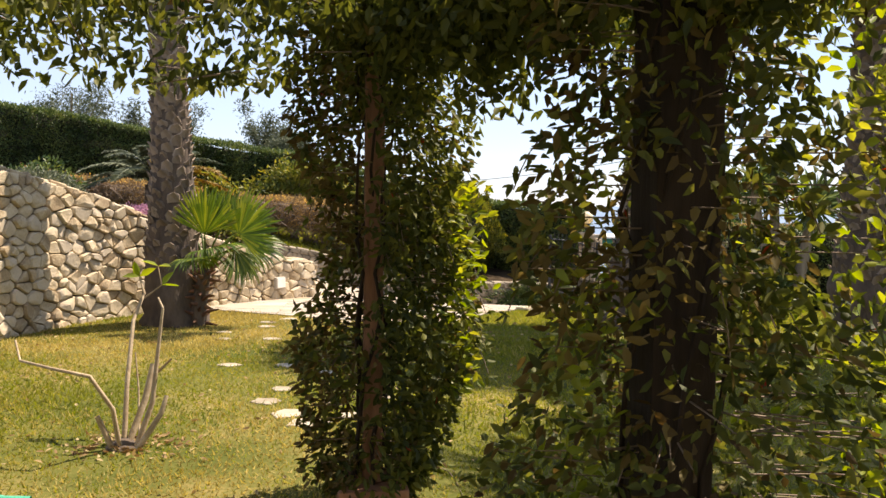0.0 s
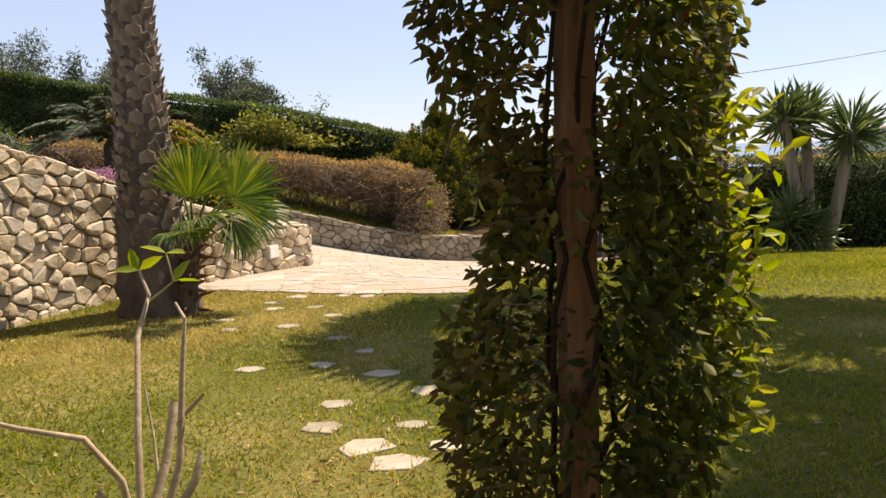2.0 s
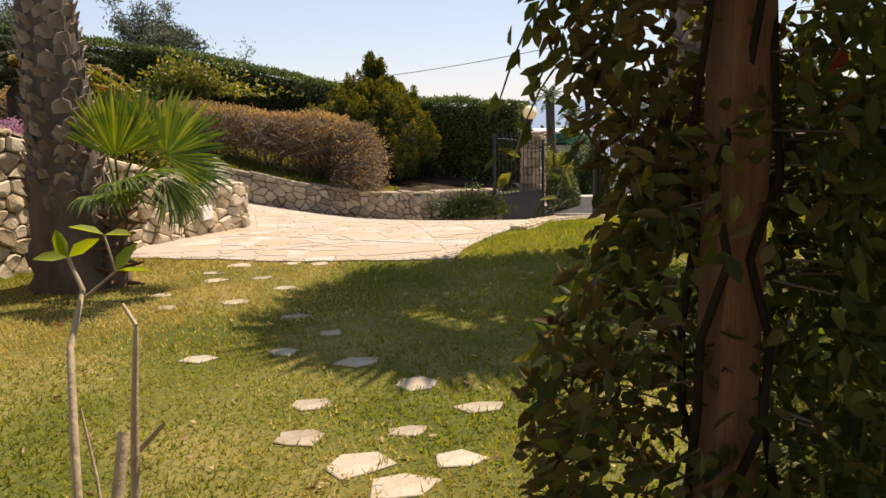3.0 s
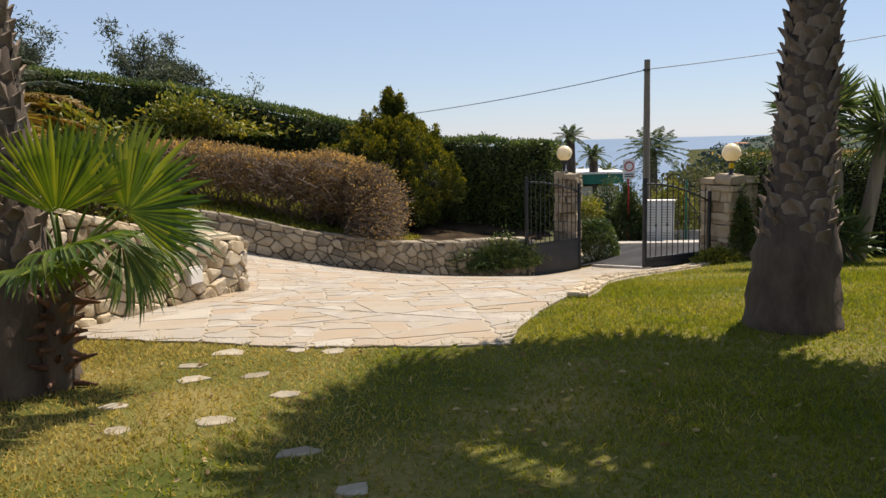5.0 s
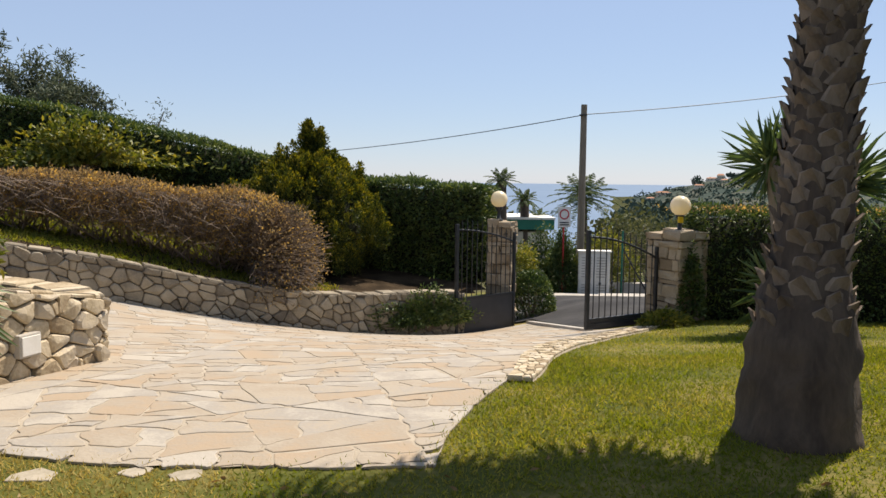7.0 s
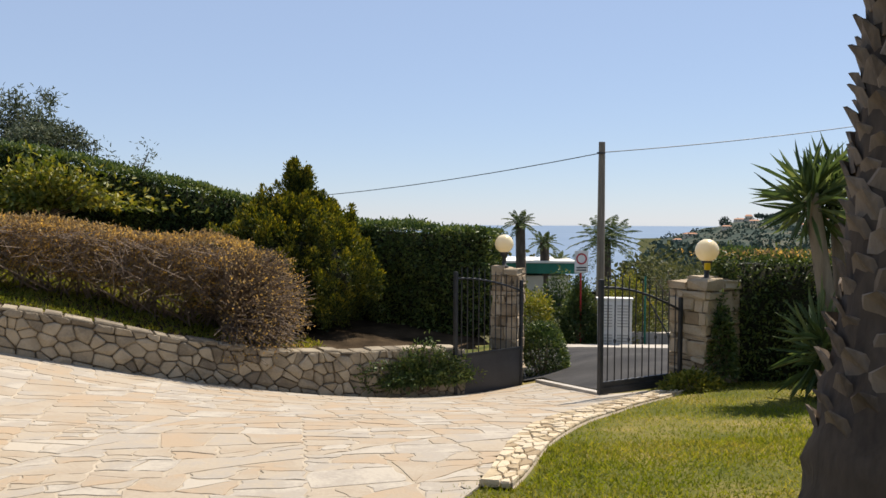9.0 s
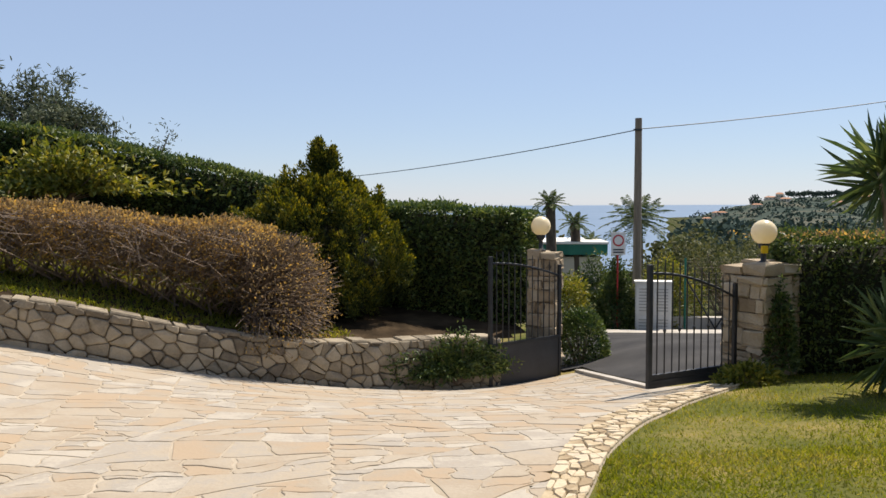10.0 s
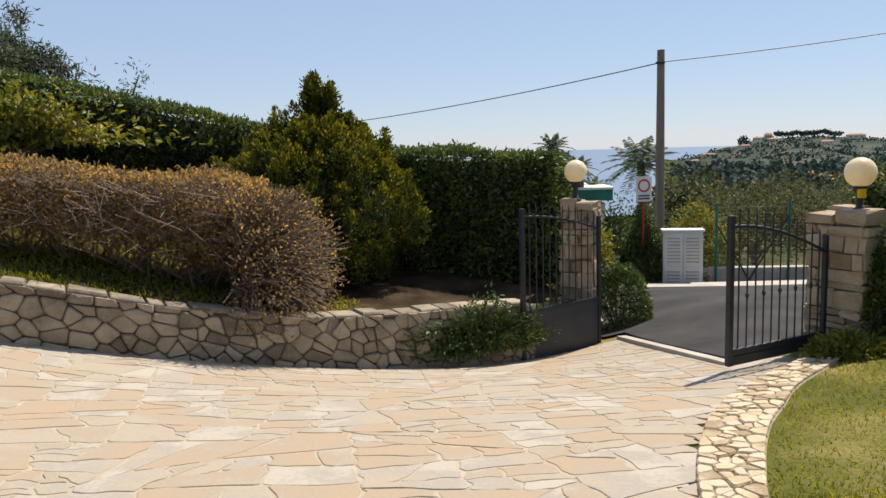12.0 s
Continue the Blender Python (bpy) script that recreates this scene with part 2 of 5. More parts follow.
def box(bm, size, centre=(0, 0, 0), bevel=0.0, turn=0.0):
    m = Matrix.Translation(centre) @ Matrix.Rotation(turn, 4, 'Z') @ Matrix.Diagonal((*size, 1))
    made = bmesh.ops.create_cube(bm, size=1, matrix=m)
    if bevel:
        es = list({e for v in made["verts"] for e in v.link_edges})
        bmesh.ops.bevel(bm, geom=es, offset=bevel, segments=2, affect='EDGES', profile=0.6)
    return bm


def boxed(size, centre=(0, 0, 0), bevel=0.0, turn=0.0):
    return box(bmesh.new(), size, centre, bevel, turn)


def lathe(profile, sides=20, centre=(0, 0, 0)):
    """A turned solid from (radius, height) pairs."""
    bm = bmesh.new()
    rings = []
    for r, z in profile:
        rings.append([bm.verts.new((centre[0] + r * math.cos(a), centre[1] + r * math.sin(a), centre[2] + z)) for a in (2 * math.pi * i / sides for i in range(sides))])
    for a, b in zip(rings, rings[1:]):
        for i in range(sides):
            f = bm.faces.new((a[i], a[(i + 1) % sides], b[(i + 1) % sides], b[i]))
            f.smooth = True
    bm.faces.new(rings[0][::-1])
    bm.faces.new(rings[-1])
    return bm


def unit(a):
    return a / np.maximum(np.linalg.norm(a, axis=-1, keepdims=True), 1e-9)


def prisms(A, B, ra, rb, sides=4):
    """Tapered sticks from points A to points B."""
    A, B = np.asarray(A, float), np.asarray(B, float)
    n = len(A)
    ra, rb = np.broadcast_to(np.asarray(ra, float), (n,)), np.broadcast_to(np.asarray(rb, float), (n,))
    d = unit(B - A)
    up = np.where(np.abs(d[:, 2:3]) > 0.9, np.array([[1.0, 0, 0]]), np.array([[0, 0, 1.0]]))
    u = unit(np.cross(d, up))
    w = np.cross(d, u)
    V = np.zeros((n, 2 * sides, 3))
    for i in range(sides):
        a = 2 * math.pi * i / sides
        o = u * math.cos(a) + w * math.sin(a)
        V[:, i], V[:, sides + i] = A + o * ra[:, None], B + o * rb[:, None]
    F = np.array([[i, (i + 1) % sides, sides + (i + 1) % sides, sides + i] for i in range(sides)])
    return V.reshape(-1, 3), (F[None] + (np.arange(n) * 2 * sides)[:, None, None]).reshape(-1, 4)


def limb(points, r0, r1, sides=7):
    """A bent, tapered limb along points as V, F."""
    pts = np.asarray(points, float)
    n = len(pts)
    tan = unit(np.gradient(pts, axis=0))
    ref = np.array([0.31, 0.95, 0.1])
    u = unit(np.cross(tan, ref))
    w = np.cross(tan, u)
    rad = np.linspace(r0, r1, n)
    V = np.concatenate([pts[:, None] + rad[:, None, None] * (u[:, None] * math.cos(a) + w[:, None] * math.sin(a)) for a in (2 * math.pi * k / sides for k in range(sides))], 1).reshape(-1, 3)
    F = [[i * sides + k, i * sides + (k + 1) % sides, (i + 1) * sides + (k + 1) % sides, (i + 1) * sides + k] for i in range(n - 1) for k in range(sides)]
    return V, np.array(F)


def leaves(P, D, length, width, fold=0.25, curl=0.15):
    """Folded, pointed leaves at P along D: two quads each."""
    n = len(P)
    D = unit(D)
    length, width = np.broadcast_to(np.asarray(length, float), (n,)), np.broadcast_to(np.asarray(width, float), (n,))
    S = unit(np.cross(D, rng.normal(size=(n, 3)) + np.array([0, 0, 0.6])))
    U = np.cross(S, D)
    l, w = length[:, None], width[:, None] / 2
    mid = P + D * l * 0.35
    far = P + D * l * 0.72 - U * l * curl * 0.4
    tip = P + D * l - U * l * curl
    V = np.stack([P, mid + S * w + U * w * fold, far + S * w * 0.72 + U * w * fold, tip, far - S * w * 0.72 + U * w * fold, mid - S * w + U * w * fold], 1)
    F = np.array([[0, 1, 2, 3], [0, 3, 4, 5]])
    return V.reshape(-1, 3), (F[None] + (np.arange(n) * 6)[:, None, None]).reshape(-1, 4)


def lumps(P, scale, seed=0.0):
    """A smooth uneven value for every point."""
    q = P * scale + seed
    return (np.sin(q[:, 0] * 1.7 + 1.3 * np.sin(q[:, 1] * 1.1)) + np.sin(q[:, 1] * 2.1 + 1.1 * np.sin(q[:, 2] * 1.6)) + np.sin(q[:, 2] * 1.9 + 1.4 * np.sin(q[:, 0] * 1.3))) / 3


def along(line, n):
    """n points evenly along a polyline, with the directions."""
    L = np.asarray(line, float)
    seg = np.linalg.norm(np.diff(L, axis=0), axis=1)
    s = np.concatenate([[0], np.cumsum(seg)])
    q = np.linspace(0, s[-1], n)
    pts = np.stack([np.interp(q, s, L[:, k]) for k in range(L.shape[1])], 1)
    return pts, unit(np.gradient(pts, axis=0)), s[-1]


def smooth_line(line, n=60, rounds=3):
    """A polyline with its corners cut."""
    L = np.asarray(line, float)
    for _ in range(rounds):
        a, b = L[:-1] * 0.75 + L[1:] * 0.25, L[:-1] * 0.25 + L[1:] * 0.75
        L = np.concatenate([L[:1], np.stack([a, b], 1).reshape(-1, L.shape[1]), L[-1:]])
    return along(L, n)[0]


def clip_cell(poly, p, q):
    """The side of a convex polygon nearer to p than to q."""
    m, d = (p + q) / 2, q - p
    out = []
    for i in range(len(poly)):
        a, b = poly[i], poly[(i + 1) % len(poly)]
        sa, sb = np.dot(a - m, d), np.dot(b - m, d)
        if sa <= 0:
            out.append(a)
        if sa * sb < 0:
            out.append(a + (b - a) * sa / (sa - sb))
    return out


def cells(w, h, cw, ch, jitter=0.75, seed=1):
    """Irregular stone outlines that fill a strip of w by h: pieces about cw by ch."""
    r = np.random.default_rng(seed)
    pts = []
    rows = max(1, round(h / ch))
    for j in range(rows):
        x = -r.random() * cw
        while x < w + cw:
            x += cw * r.choice([0.4, 0.6, 0.9, 1.2, 1.5, 1.9])
            pts.append((x, (j + 0.5 + (r.random() - 0.5) * jitter) * h / rows))
    P = np.array(pts)
    k = cw / ch
    Q = P * np.array([1 / k, 1.0])
    out = []
    for i in range(len(P)):
        poly = [np.array(c) for c in ((-0.0, 0.0), (w / k, 0.0), (w / k, h), (-0.0, h))]
        near = np.argsort(((Q - Q[i]) ** 2).sum(1))[1:18]
        for j in near:
            poly = clip_cell(poly, Q[i], Q[j])
            if len(poly) < 3:
                break
        if len(poly) >= 3:
            out.append(np.array(poly) * np.array([k, 1.0]))
    return out


def cracked(w, h, amin, amax, seed=1, lie=1.0, tilt=0.16, wave=0.012):
    """Random rubble outlines: a w by h sheet split again and again by slightly tilted cuts."""
    r = np.random.default_rng(seed)
    todo, out = [np.array([(0.0, 0.0), (w, 0.0), (w, h), (0.0, h)])], []
    while todo:
        q = todo.pop()
        area = abs(np.dot(q[:, 0], np.roll(q[:, 1], -1)) - np.dot(q[:, 1], np.roll(q[:, 0], -1))) / 2
        if area < amin + (amax - amin) * r.random() ** 1.6:
            out.append(q)
            continue
        ex, ey = np.ptp(q[:, 0]), np.ptp(q[:, 1]) * lie
        a = (0.0 if ex > ey else math.pi / 2) + r.normal() * tilt
        n = np.array([math.cos(a), math.sin(a)])
        d = q @ n
        k = d.min() + (d.max() - d.min()) * r.uniform(0.36, 0.64)
        one, two = [], []
        for i in range(len(q)):
            p, e, dp, de = q[i], q[(i + 1) % len(q)], d[i] - k, d[(i + 1) % len(q)] - k
            (one if dp <= 0 else two).append(p)
            if dp * de < 0:
                c = p + (e - p) * dp / (dp - de)
                one.append(c)
                two.append(c)
        todo += [np.array(p) for p in (one, two) if len(p) >= 3]
    res = []
    for q in out:
        fine = []
        for i in range(len(q)):
            a, b = q[i], q[(i + 1) % len(q)]
            fine.append(a)
            if np.linalg.norm(b - a) > 0.09:
                fine += [a + (b - a) * 0.34, a + (b - a) * 0.67]
        f = np.array(fine)
        f += wave * np.stack([np.sin(f[:, 1] * 31 + np.sin(f[:, 0] * 17)), np.sin(f[:, 0] * 27 + np.sin(f[:, 1] * 21))], 1)
        res.append(np.clip(f, (0, 0), (w, h)))
    return res


def shrink(poly, gap):
    """The outline moved inwards by about gap, its corners a little cut."""
    c = poly.mean(0)
    d = poly - c
    r = np.linalg.norm(d, axis=1, keepdims=True)
    p = c + d * np.maximum(0.3, 1 - gap * 1.25 / np.maximum(r, 1e-4))
    out = []
    for i in range(len(p)):
        a, b, e = p[i - 1], p[i], p[(i + 1) % len(p)]
        if np.linalg.norm(a - b) < 0.02:
            continue
        out += [b + (a - b) * 0.15, b + (e - b) * 0.15]
    return np.array(out)


def slab(outline, depth, edge, facet=0.0):
    """A stone: an outline in its own plane, raised by depth, with a worn rim."""
    bm = bmesh.new()
    c = outline.mean(0)
    n = len(outline)
    rim = c + (outline - c) * (1 - edge / max(0.03, np.linalg.norm(outline - c, axis=1).mean()))
    lo = [bm.verts.new((x, y, -0.01)) for x, y in outline]
    mi = [bm.verts.new((x, y, depth * 0.6)) for x, y in outline]
    hi = [bm.verts.new((x, y, depth)) for x, y in rim]
    for a, b in ((lo, mi), (mi, hi)):
        for i in range(n):
            bm.faces.new((a[i], a[(i + 1) % n], b[(i + 1) % n], b[i]))
    off = np.random.default_rng(int(abs(c[0] * 9173 + c[1] * 7919) * 10) % 99991)
    top = bm.verts.new((c[0] + (off.random() - 0.5) * facet * 3, c[1] + (off.random() - 0.5) * facet * 3, depth + (off.random() - 0.25) * facet))
    for i in range(n):
        bm.faces.new((hi[i], hi[(i + 1) % n], top))
    return bm

# ---- the lie of the land ----


def soft(v, k=1.2):
    return np.log1p(np.exp(np.clip(v * k, -40, 40))) / k


def ground(x, y):
    """Height of lawn, drive and road: level near the pergola, falling to the gate."""
    x, y = np.asarray(x, float), np.asarray(y, float)
    xc, yc = np.clip(x, -5.5, 5.5), 20.0 - soft(20.0 - y, 2.0)
    s = soft(yc - 11.5)
    z = -0.08936 * s - 0.01532 * s * xc - 0.00587 * s * s - 0.00095 * s * s * xc + 0.00078 * s * xc * xc + 0.00055 * s * s * xc * xc
    return z - 0.125 * np.maximum(0, y - 20) - 0.03 * np.maximum(0, x - 6.5) * np.clip((y - 9) / 8, 0, 1)


def gz(x, y):
    return float(ground(x, y))


YP = (-2.47, 9.55)
LOW_WALL = smooth_line([(-9, 16.2), (-4.5, 17.05), (-2.5, 17.5), (-0.7, 18.0), (1.1, 18.6), (2.75, 19.1)], 80)
LEFT_WALL = smooth_line([(-4.7, 5.2), (-4.3, 7.2), (-4.04, 9.1), (-3.6, 10.2), (-2.95, 11.1), (-2.35, 12.1), (-1.78, 13.1)], 80)
BACK_WALL = smooth_line([(-1.78, 13.1), (-2.2, 13.75), (-3.6, 14.3), (-6.0, 14.6), (-9.0, 14.0)], 40)
BORDER = smooth_line([(1.3, 11.8), (1.45, 12.1), (1.85, 13.15), (2.27, 13.95), (2.8, 14.8), (3.55, 15.7), (4.2, 16.25), (5.0, 16.8)], 60)


def low_top(x):
    return np.interp(x, [-9, -4.4, -3.1, -2.5, -1.3, 0.0, 1.0, 2.0, 3.0], [1.3, 0.65, 0.41, 0.28, -0.05, -0.32, -0.41, -0.44, -0.5])


def upper_bed(x, y):
    yw = np.interp(x, LOW_WALL[:, 0], LOW_WALL[:, 1])
    return low_top(x) - 0.03 + 0.05 * np.maximum(0, y - yw) + 0.03 * np.sin(x * 2.1) * np.sin(y * 1.7)


def left_top(y):
    return np.interp(y, [5, 8.4, 9.1, 9.8, 10.3, 11.2, 12.2, 13.2], [2.1, 1.74, 1.62, 1.46, 1.28, 0.92, 0.60, 0.42])


def left_bed(x, y):
    return left_top(np.clip(y, 5, 13.2)) - 0.08 + 0.10 * np.clip(-2.0 - x, 0, 8) * np.clip((y - 9) / 4, 0, 1)


def sheet(name, xs, ys, fz, material, keep=None, parent=None, kind="structure", label="", category=""):
    X, Y = np.meshgrid(xs, ys)
    Z = fz(X, Y)
    nx = len(xs)
    V = np.stack([X, Y, Z], -1).reshape(-1, 3)
    F = np.array([[j * nx + i, j * nx + i + 1, (j + 1) * nx + i + 1, (j + 1) * nx + i] for j in range(len(ys) - 1) for i in range(nx - 1)])
    if keep is not None:
        c = V[F].mean(1)
        F = F[keep(c[:, 0], c[:, 1])]
    ob = part(name, npmesh(name, V, F, True), material, parent, label, kind)
    if category:
        ob["category"] = category
    return ob


def land(X, Y):
    """Lawn and road near by, then the slope down into the valley, below the sea far out."""
    r = np.hypot(X - 3, Y - 14)
    far = -3.0 - 0.11 * np.maximum(0, r - 26) + 1.2 * np.sin(X * 0.03) * np.sin(Y * 0.027)
    far = np.maximum(far, np.where((X > 0.455 * Y) & (r < 1300), -24.0, -34.0))
    t = np.clip((r - 16) / 16, 0, 1)
    return ground(X, Y) * (1 - t) + np.where(Y > 0, far, np.maximum(far, -3)) * t


steps = np.concatenate([-np.geomspace(4800, 24, 16), np.arange(-20, 32, 0.5), np.geomspace(34, 4800, 22)])
sheet("ground", steps, steps, land, M_SOIL, label="mown garden lawn falling away into a scrubby valley", category="ground")
lawn = bpy.data.objects["ground"].data
lawn.materials.append(M_VALLEY)
for f in lawn.polygons:
    f.material_index = int(math.hypot(f.center.x - 3, f.center.y - 12) > 26)
sheet("sea", np.linspace(-4700, 4700, 12), np.array([330, 700, 1500, 3000, 4780.0]), lambda X, Y: X * 0 - 28.5, M_SEA, label="pale blue sea out to the horizon", category="water")

# ---- far hill with its houses and trees ----
HILL = Vector((541, 904, 0))
hill_side = Vector((HILL.y, -HILL.x, 0)).normalized()
hill_way = Vector((HILL.x, HILL.y, 0)).normalized()


def hill_height(s, d):
    crest = np.interp(s, [-170, -120, -95, -60, -30, 0, 60, 120, 200, 400], [-34, -29, -19, -9, -3, 4, 5, 0, -1, -3])
    fall = np.interp(d, [-330, -200, -90, 0, 150], [-26, -19, -9, 0, -30])
    return np.maximum(crest + fall + 1.1 * np.sin(s * 0.09) * np.sin(d * 0.06) + 0.7 * np.sin(s * 0.23 + d * 0.1), -34)


def on_hill(s, d):
    p = HILL + hill_side * s + hill_way * d
    return Vector((p.x, p.y, float(hill_height(s, d))))


S, Dd = np.meshgrid(np.linspace(-170, 400, 90), np.linspace(-330, 150, 40))
HV = np.stack([HILL.x + hill_side.x * S + hill_way.x * Dd, HILL.y + hill_side.y * S + hill_way.y * Dd, hill_height(S, Dd)], -1).reshape(-1, 3)
HF = np.array([[j * 90 + i, j * 90 + i + 1, (j + 1) * 90 + i + 1, (j + 1) * 90 + i] for j in range(39) for i in range(89)])
part("far_hill", npmesh("far_hill", HV, HF, True), M_HILL, None, "terraced hill above the sea, haze in its colour", "structure")["category"] = "backdrop"
hp = []
for s, d, r, fl in [(-28, -4, 4.0, 1.5), (-24, -2, 3.2, 1.6)] + [(12 + 5.5 * i, -3 + (i % 3) * 4, 4.4, 0.55) for i in range(13)] + [(130 + 9 * i, -5, 3.5 + (i % 2), 1.0) for i in range(8)]:
    base = on_hill(s, d)
    n = 130
    v = unit(rng.normal(size=(n, 3))) * r * rng.random((n, 1)) ** 0.4 * np.array([1, 1, fl])
    hp.append(leaves(np.array(base) + np.array([0, 0, r * fl * 0.7 + 3.0 * (fl < 1)]) + v, rng.normal(size=(n, 3)), 2.2, 1.6))
    hp.append(prisms([base - Vector((0, 0, 1))], [base + Vector((0, 0, 4))], 0.4, 0.25))
for i in range(420):
    s, d = rng.uniform(-150, 320), rng.uniform(-320, 0)
    base = np.array(on_hill(s, d))
    n = 14
    v = rng.normal(size=(n, 3)) * np.array([3.2, 3.2, 1.3])
    hp.append(leaves(base + v + np.array([0, 0, 1.2]), rng.normal(size=(n, 3)), 3.0, 2.2))
for i in range(520):
    a, r = rng.uniform(0.44, 1.0), rng.uniform(110, 760)
    base = np.array([math.sin(a) * r, math.cos(a) * r, 0.0])
    base[2] = float(land(base[0], base[1]))
    n, k = 14, 0.6 + r / 420
    hp.append(leaves(base + rng.normal(size=(n, 3)) * np.array([3.0, 3.0, 1.1]) * k + np.array([0, 0, 0.8 * k]), rng.normal(size=(n, 3)), 2.6 * k, 2.0 * k))
part("hill_trees", joined(hp), M_HILLTREE, None, "distant pines and scrub on the hill, haze in their colour", "stuff")["category"] = "trees"


def far_house(at, w, d, h, turn):
    ob = thing("hillside_house", at, "distant ochre house with a red tiled roof", "house", "houses on the hill")
    ob.rotation_euler[2] = turn
    part("wall", boxed((w, d, h + 2), (0, 0, h / 2 - 1)), M_PLASTER, ob)
    bm = bmesh.new()
    a = [bm.verts.new(v) for v in ((-w * .55, -d * .55, h), (w * .55, -d * .55, h), (w * .55, d * .55, h), (-w * .55, d * .55, h), (-w * .3, 0, h * 1.4), (w * .3, 0, h * 1.4))]
    for f in ((0, 1, 5, 4), (2, 3, 4, 5), (1, 2, 5), (3, 0, 4), (3, 2, 1, 0)):
        bm.faces.new([a[i] for i in f])
    part("roof", bm, M_ROOF, ob)
    for k in (-0.28, 0.0, 0.28):
        part("window", boxed((w * 0.1, 0.2, h * 0.28), (k * w, -d / 2 - 0.05, h * 0.55)), M_SHADED_INSIDE, ob)
    return ob


turn_h = math.atan2(-hill_side.y, -hill_side.x) + math.pi
for s, d, w, h in [(2, -6, 9, 5.0), (-8, -6, 14, 3.2), (-62, -70, 16, 3.5), (-75, -85, 9, 3.2), (-22, -60, 11, 3.0), (8, -40, 12, 3.6), (95, -12, 20, 4), (60, -90, 13, 4), (150, -60, 12, 4)]:
    far_house(on_hill(s, d), w, 7, h, turn_h)

# ---- paved drive ----


def inside(poly, x, y):
    c = np.zeros(np.shape(x), bool)
    n = len(poly)
    for i in range(n):
        (x1, y1), (x2, y2) = poly[i], poly[(i + 1) % n]
        if y1 != y2:
            c ^= ((y1 > y) != (y2 > y)) & (x < (x2 - x1) * (y - y1) / (y2 - y1) + x1)
    return c


def into(poly, pts):
    """Points outside an outline moved to its nearest edge."""
    out = np.array(pts, float)
    Q = np.asarray(poly, float)
    A, B = Q, np.roll(Q, -1, 0)
    d = B - A
    for i, p in enumerate(out):
        if not inside(poly, p[0], p[1]):
            t = np.clip(((p - A) * d).sum(1) / np.maximum((d * d).sum(1), 1e-9), 0, 1)
            c = A + d * t[:, None]
            out[i] = c[np.argmin(((c - p) ** 2).sum(1))] + 0.001 * i
    return out


DRIVE = [(-3.05, 10.95), (-2.47, 10.72), (-1.7, 10.45), (-1.0, 10.15), (-0.05, 9.98), (0.36, 9.94), (0.52, 10.4), (0.9, 11.14)] + [tuple(p) for p in BORDER] + [(4.05, 16.9), (4.1, 19.6)] + [tuple(p) for p in LOW_WALL[::-1]] + [tuple(p) for p in BACK_WALL[::-1]] + [tuple(p) for p in LEFT_WALL[::-1] if p[1] > 11]
drive = sheet("driveway", np.arange(-9, 5.6, 0.08), np.arange(9.8, 20, 0.08), lambda X, Y: ground(X, Y) + 0.012, M_MORTAR, lambda x, y: inside(DRIVE, x - 0.05, y - 0.05) & inside(DRIVE, x + 0.05, y - 0.05) & inside(DRIVE, x, y - 0.07), label="driveway of pale irregular flagstones set in mortar", category="paving")
paving_rest = []
count = 0
flags = [q + np.array([-8.6, 9.6]) for q in cracked(13.8, 10.6, 0.035, 0.3, 3, 1.2, 0.24, 0.018)]
flags.sort(key=lambda q: math.hypot(q[:, 0].mean() - 0.3, q[:, 1].mean() - 12.5))
for poly in flags:
    c = poly.mean(0)
    if not inside(DRIVE, poly[:, 0], poly[:, 1]).any():
        continue
    o = into(DRIVE, shrink(poly, 0.005 + 0.007 * rng.random()))
    area = abs(np.dot(o[:, 0], np.roll(o[:, 1], -1)) - np.dot(o[:, 1], np.roll(o[:, 0], -1))) / 2
    if len(o) < 5 or area < 0.006:
        continue
    bm = slab(o, 0.003 + 0.004 * rng.random(), 0.006)
    for v in bm.verts:
        v.co.z += gz(v.co.x, v.co.y) + 0.012
    if count < 300:
        part("flagstone", bm, M_FLAG, drive)
        count += 1
    else:
        me = bpy.data.meshes.new("flagstones")
        bm.to_mesh(me)
        paving_rest.append(me)
        bm.free()
if paving_rest:
    bm = bmesh.new()
    for me in paving_rest:
        bm.from_mesh(me)
        bpy.data.meshes.remove(me)
    part("flagstones", bm, M_FLAG_FAR, drive, kind="stuff")

# ---- stone walls ----


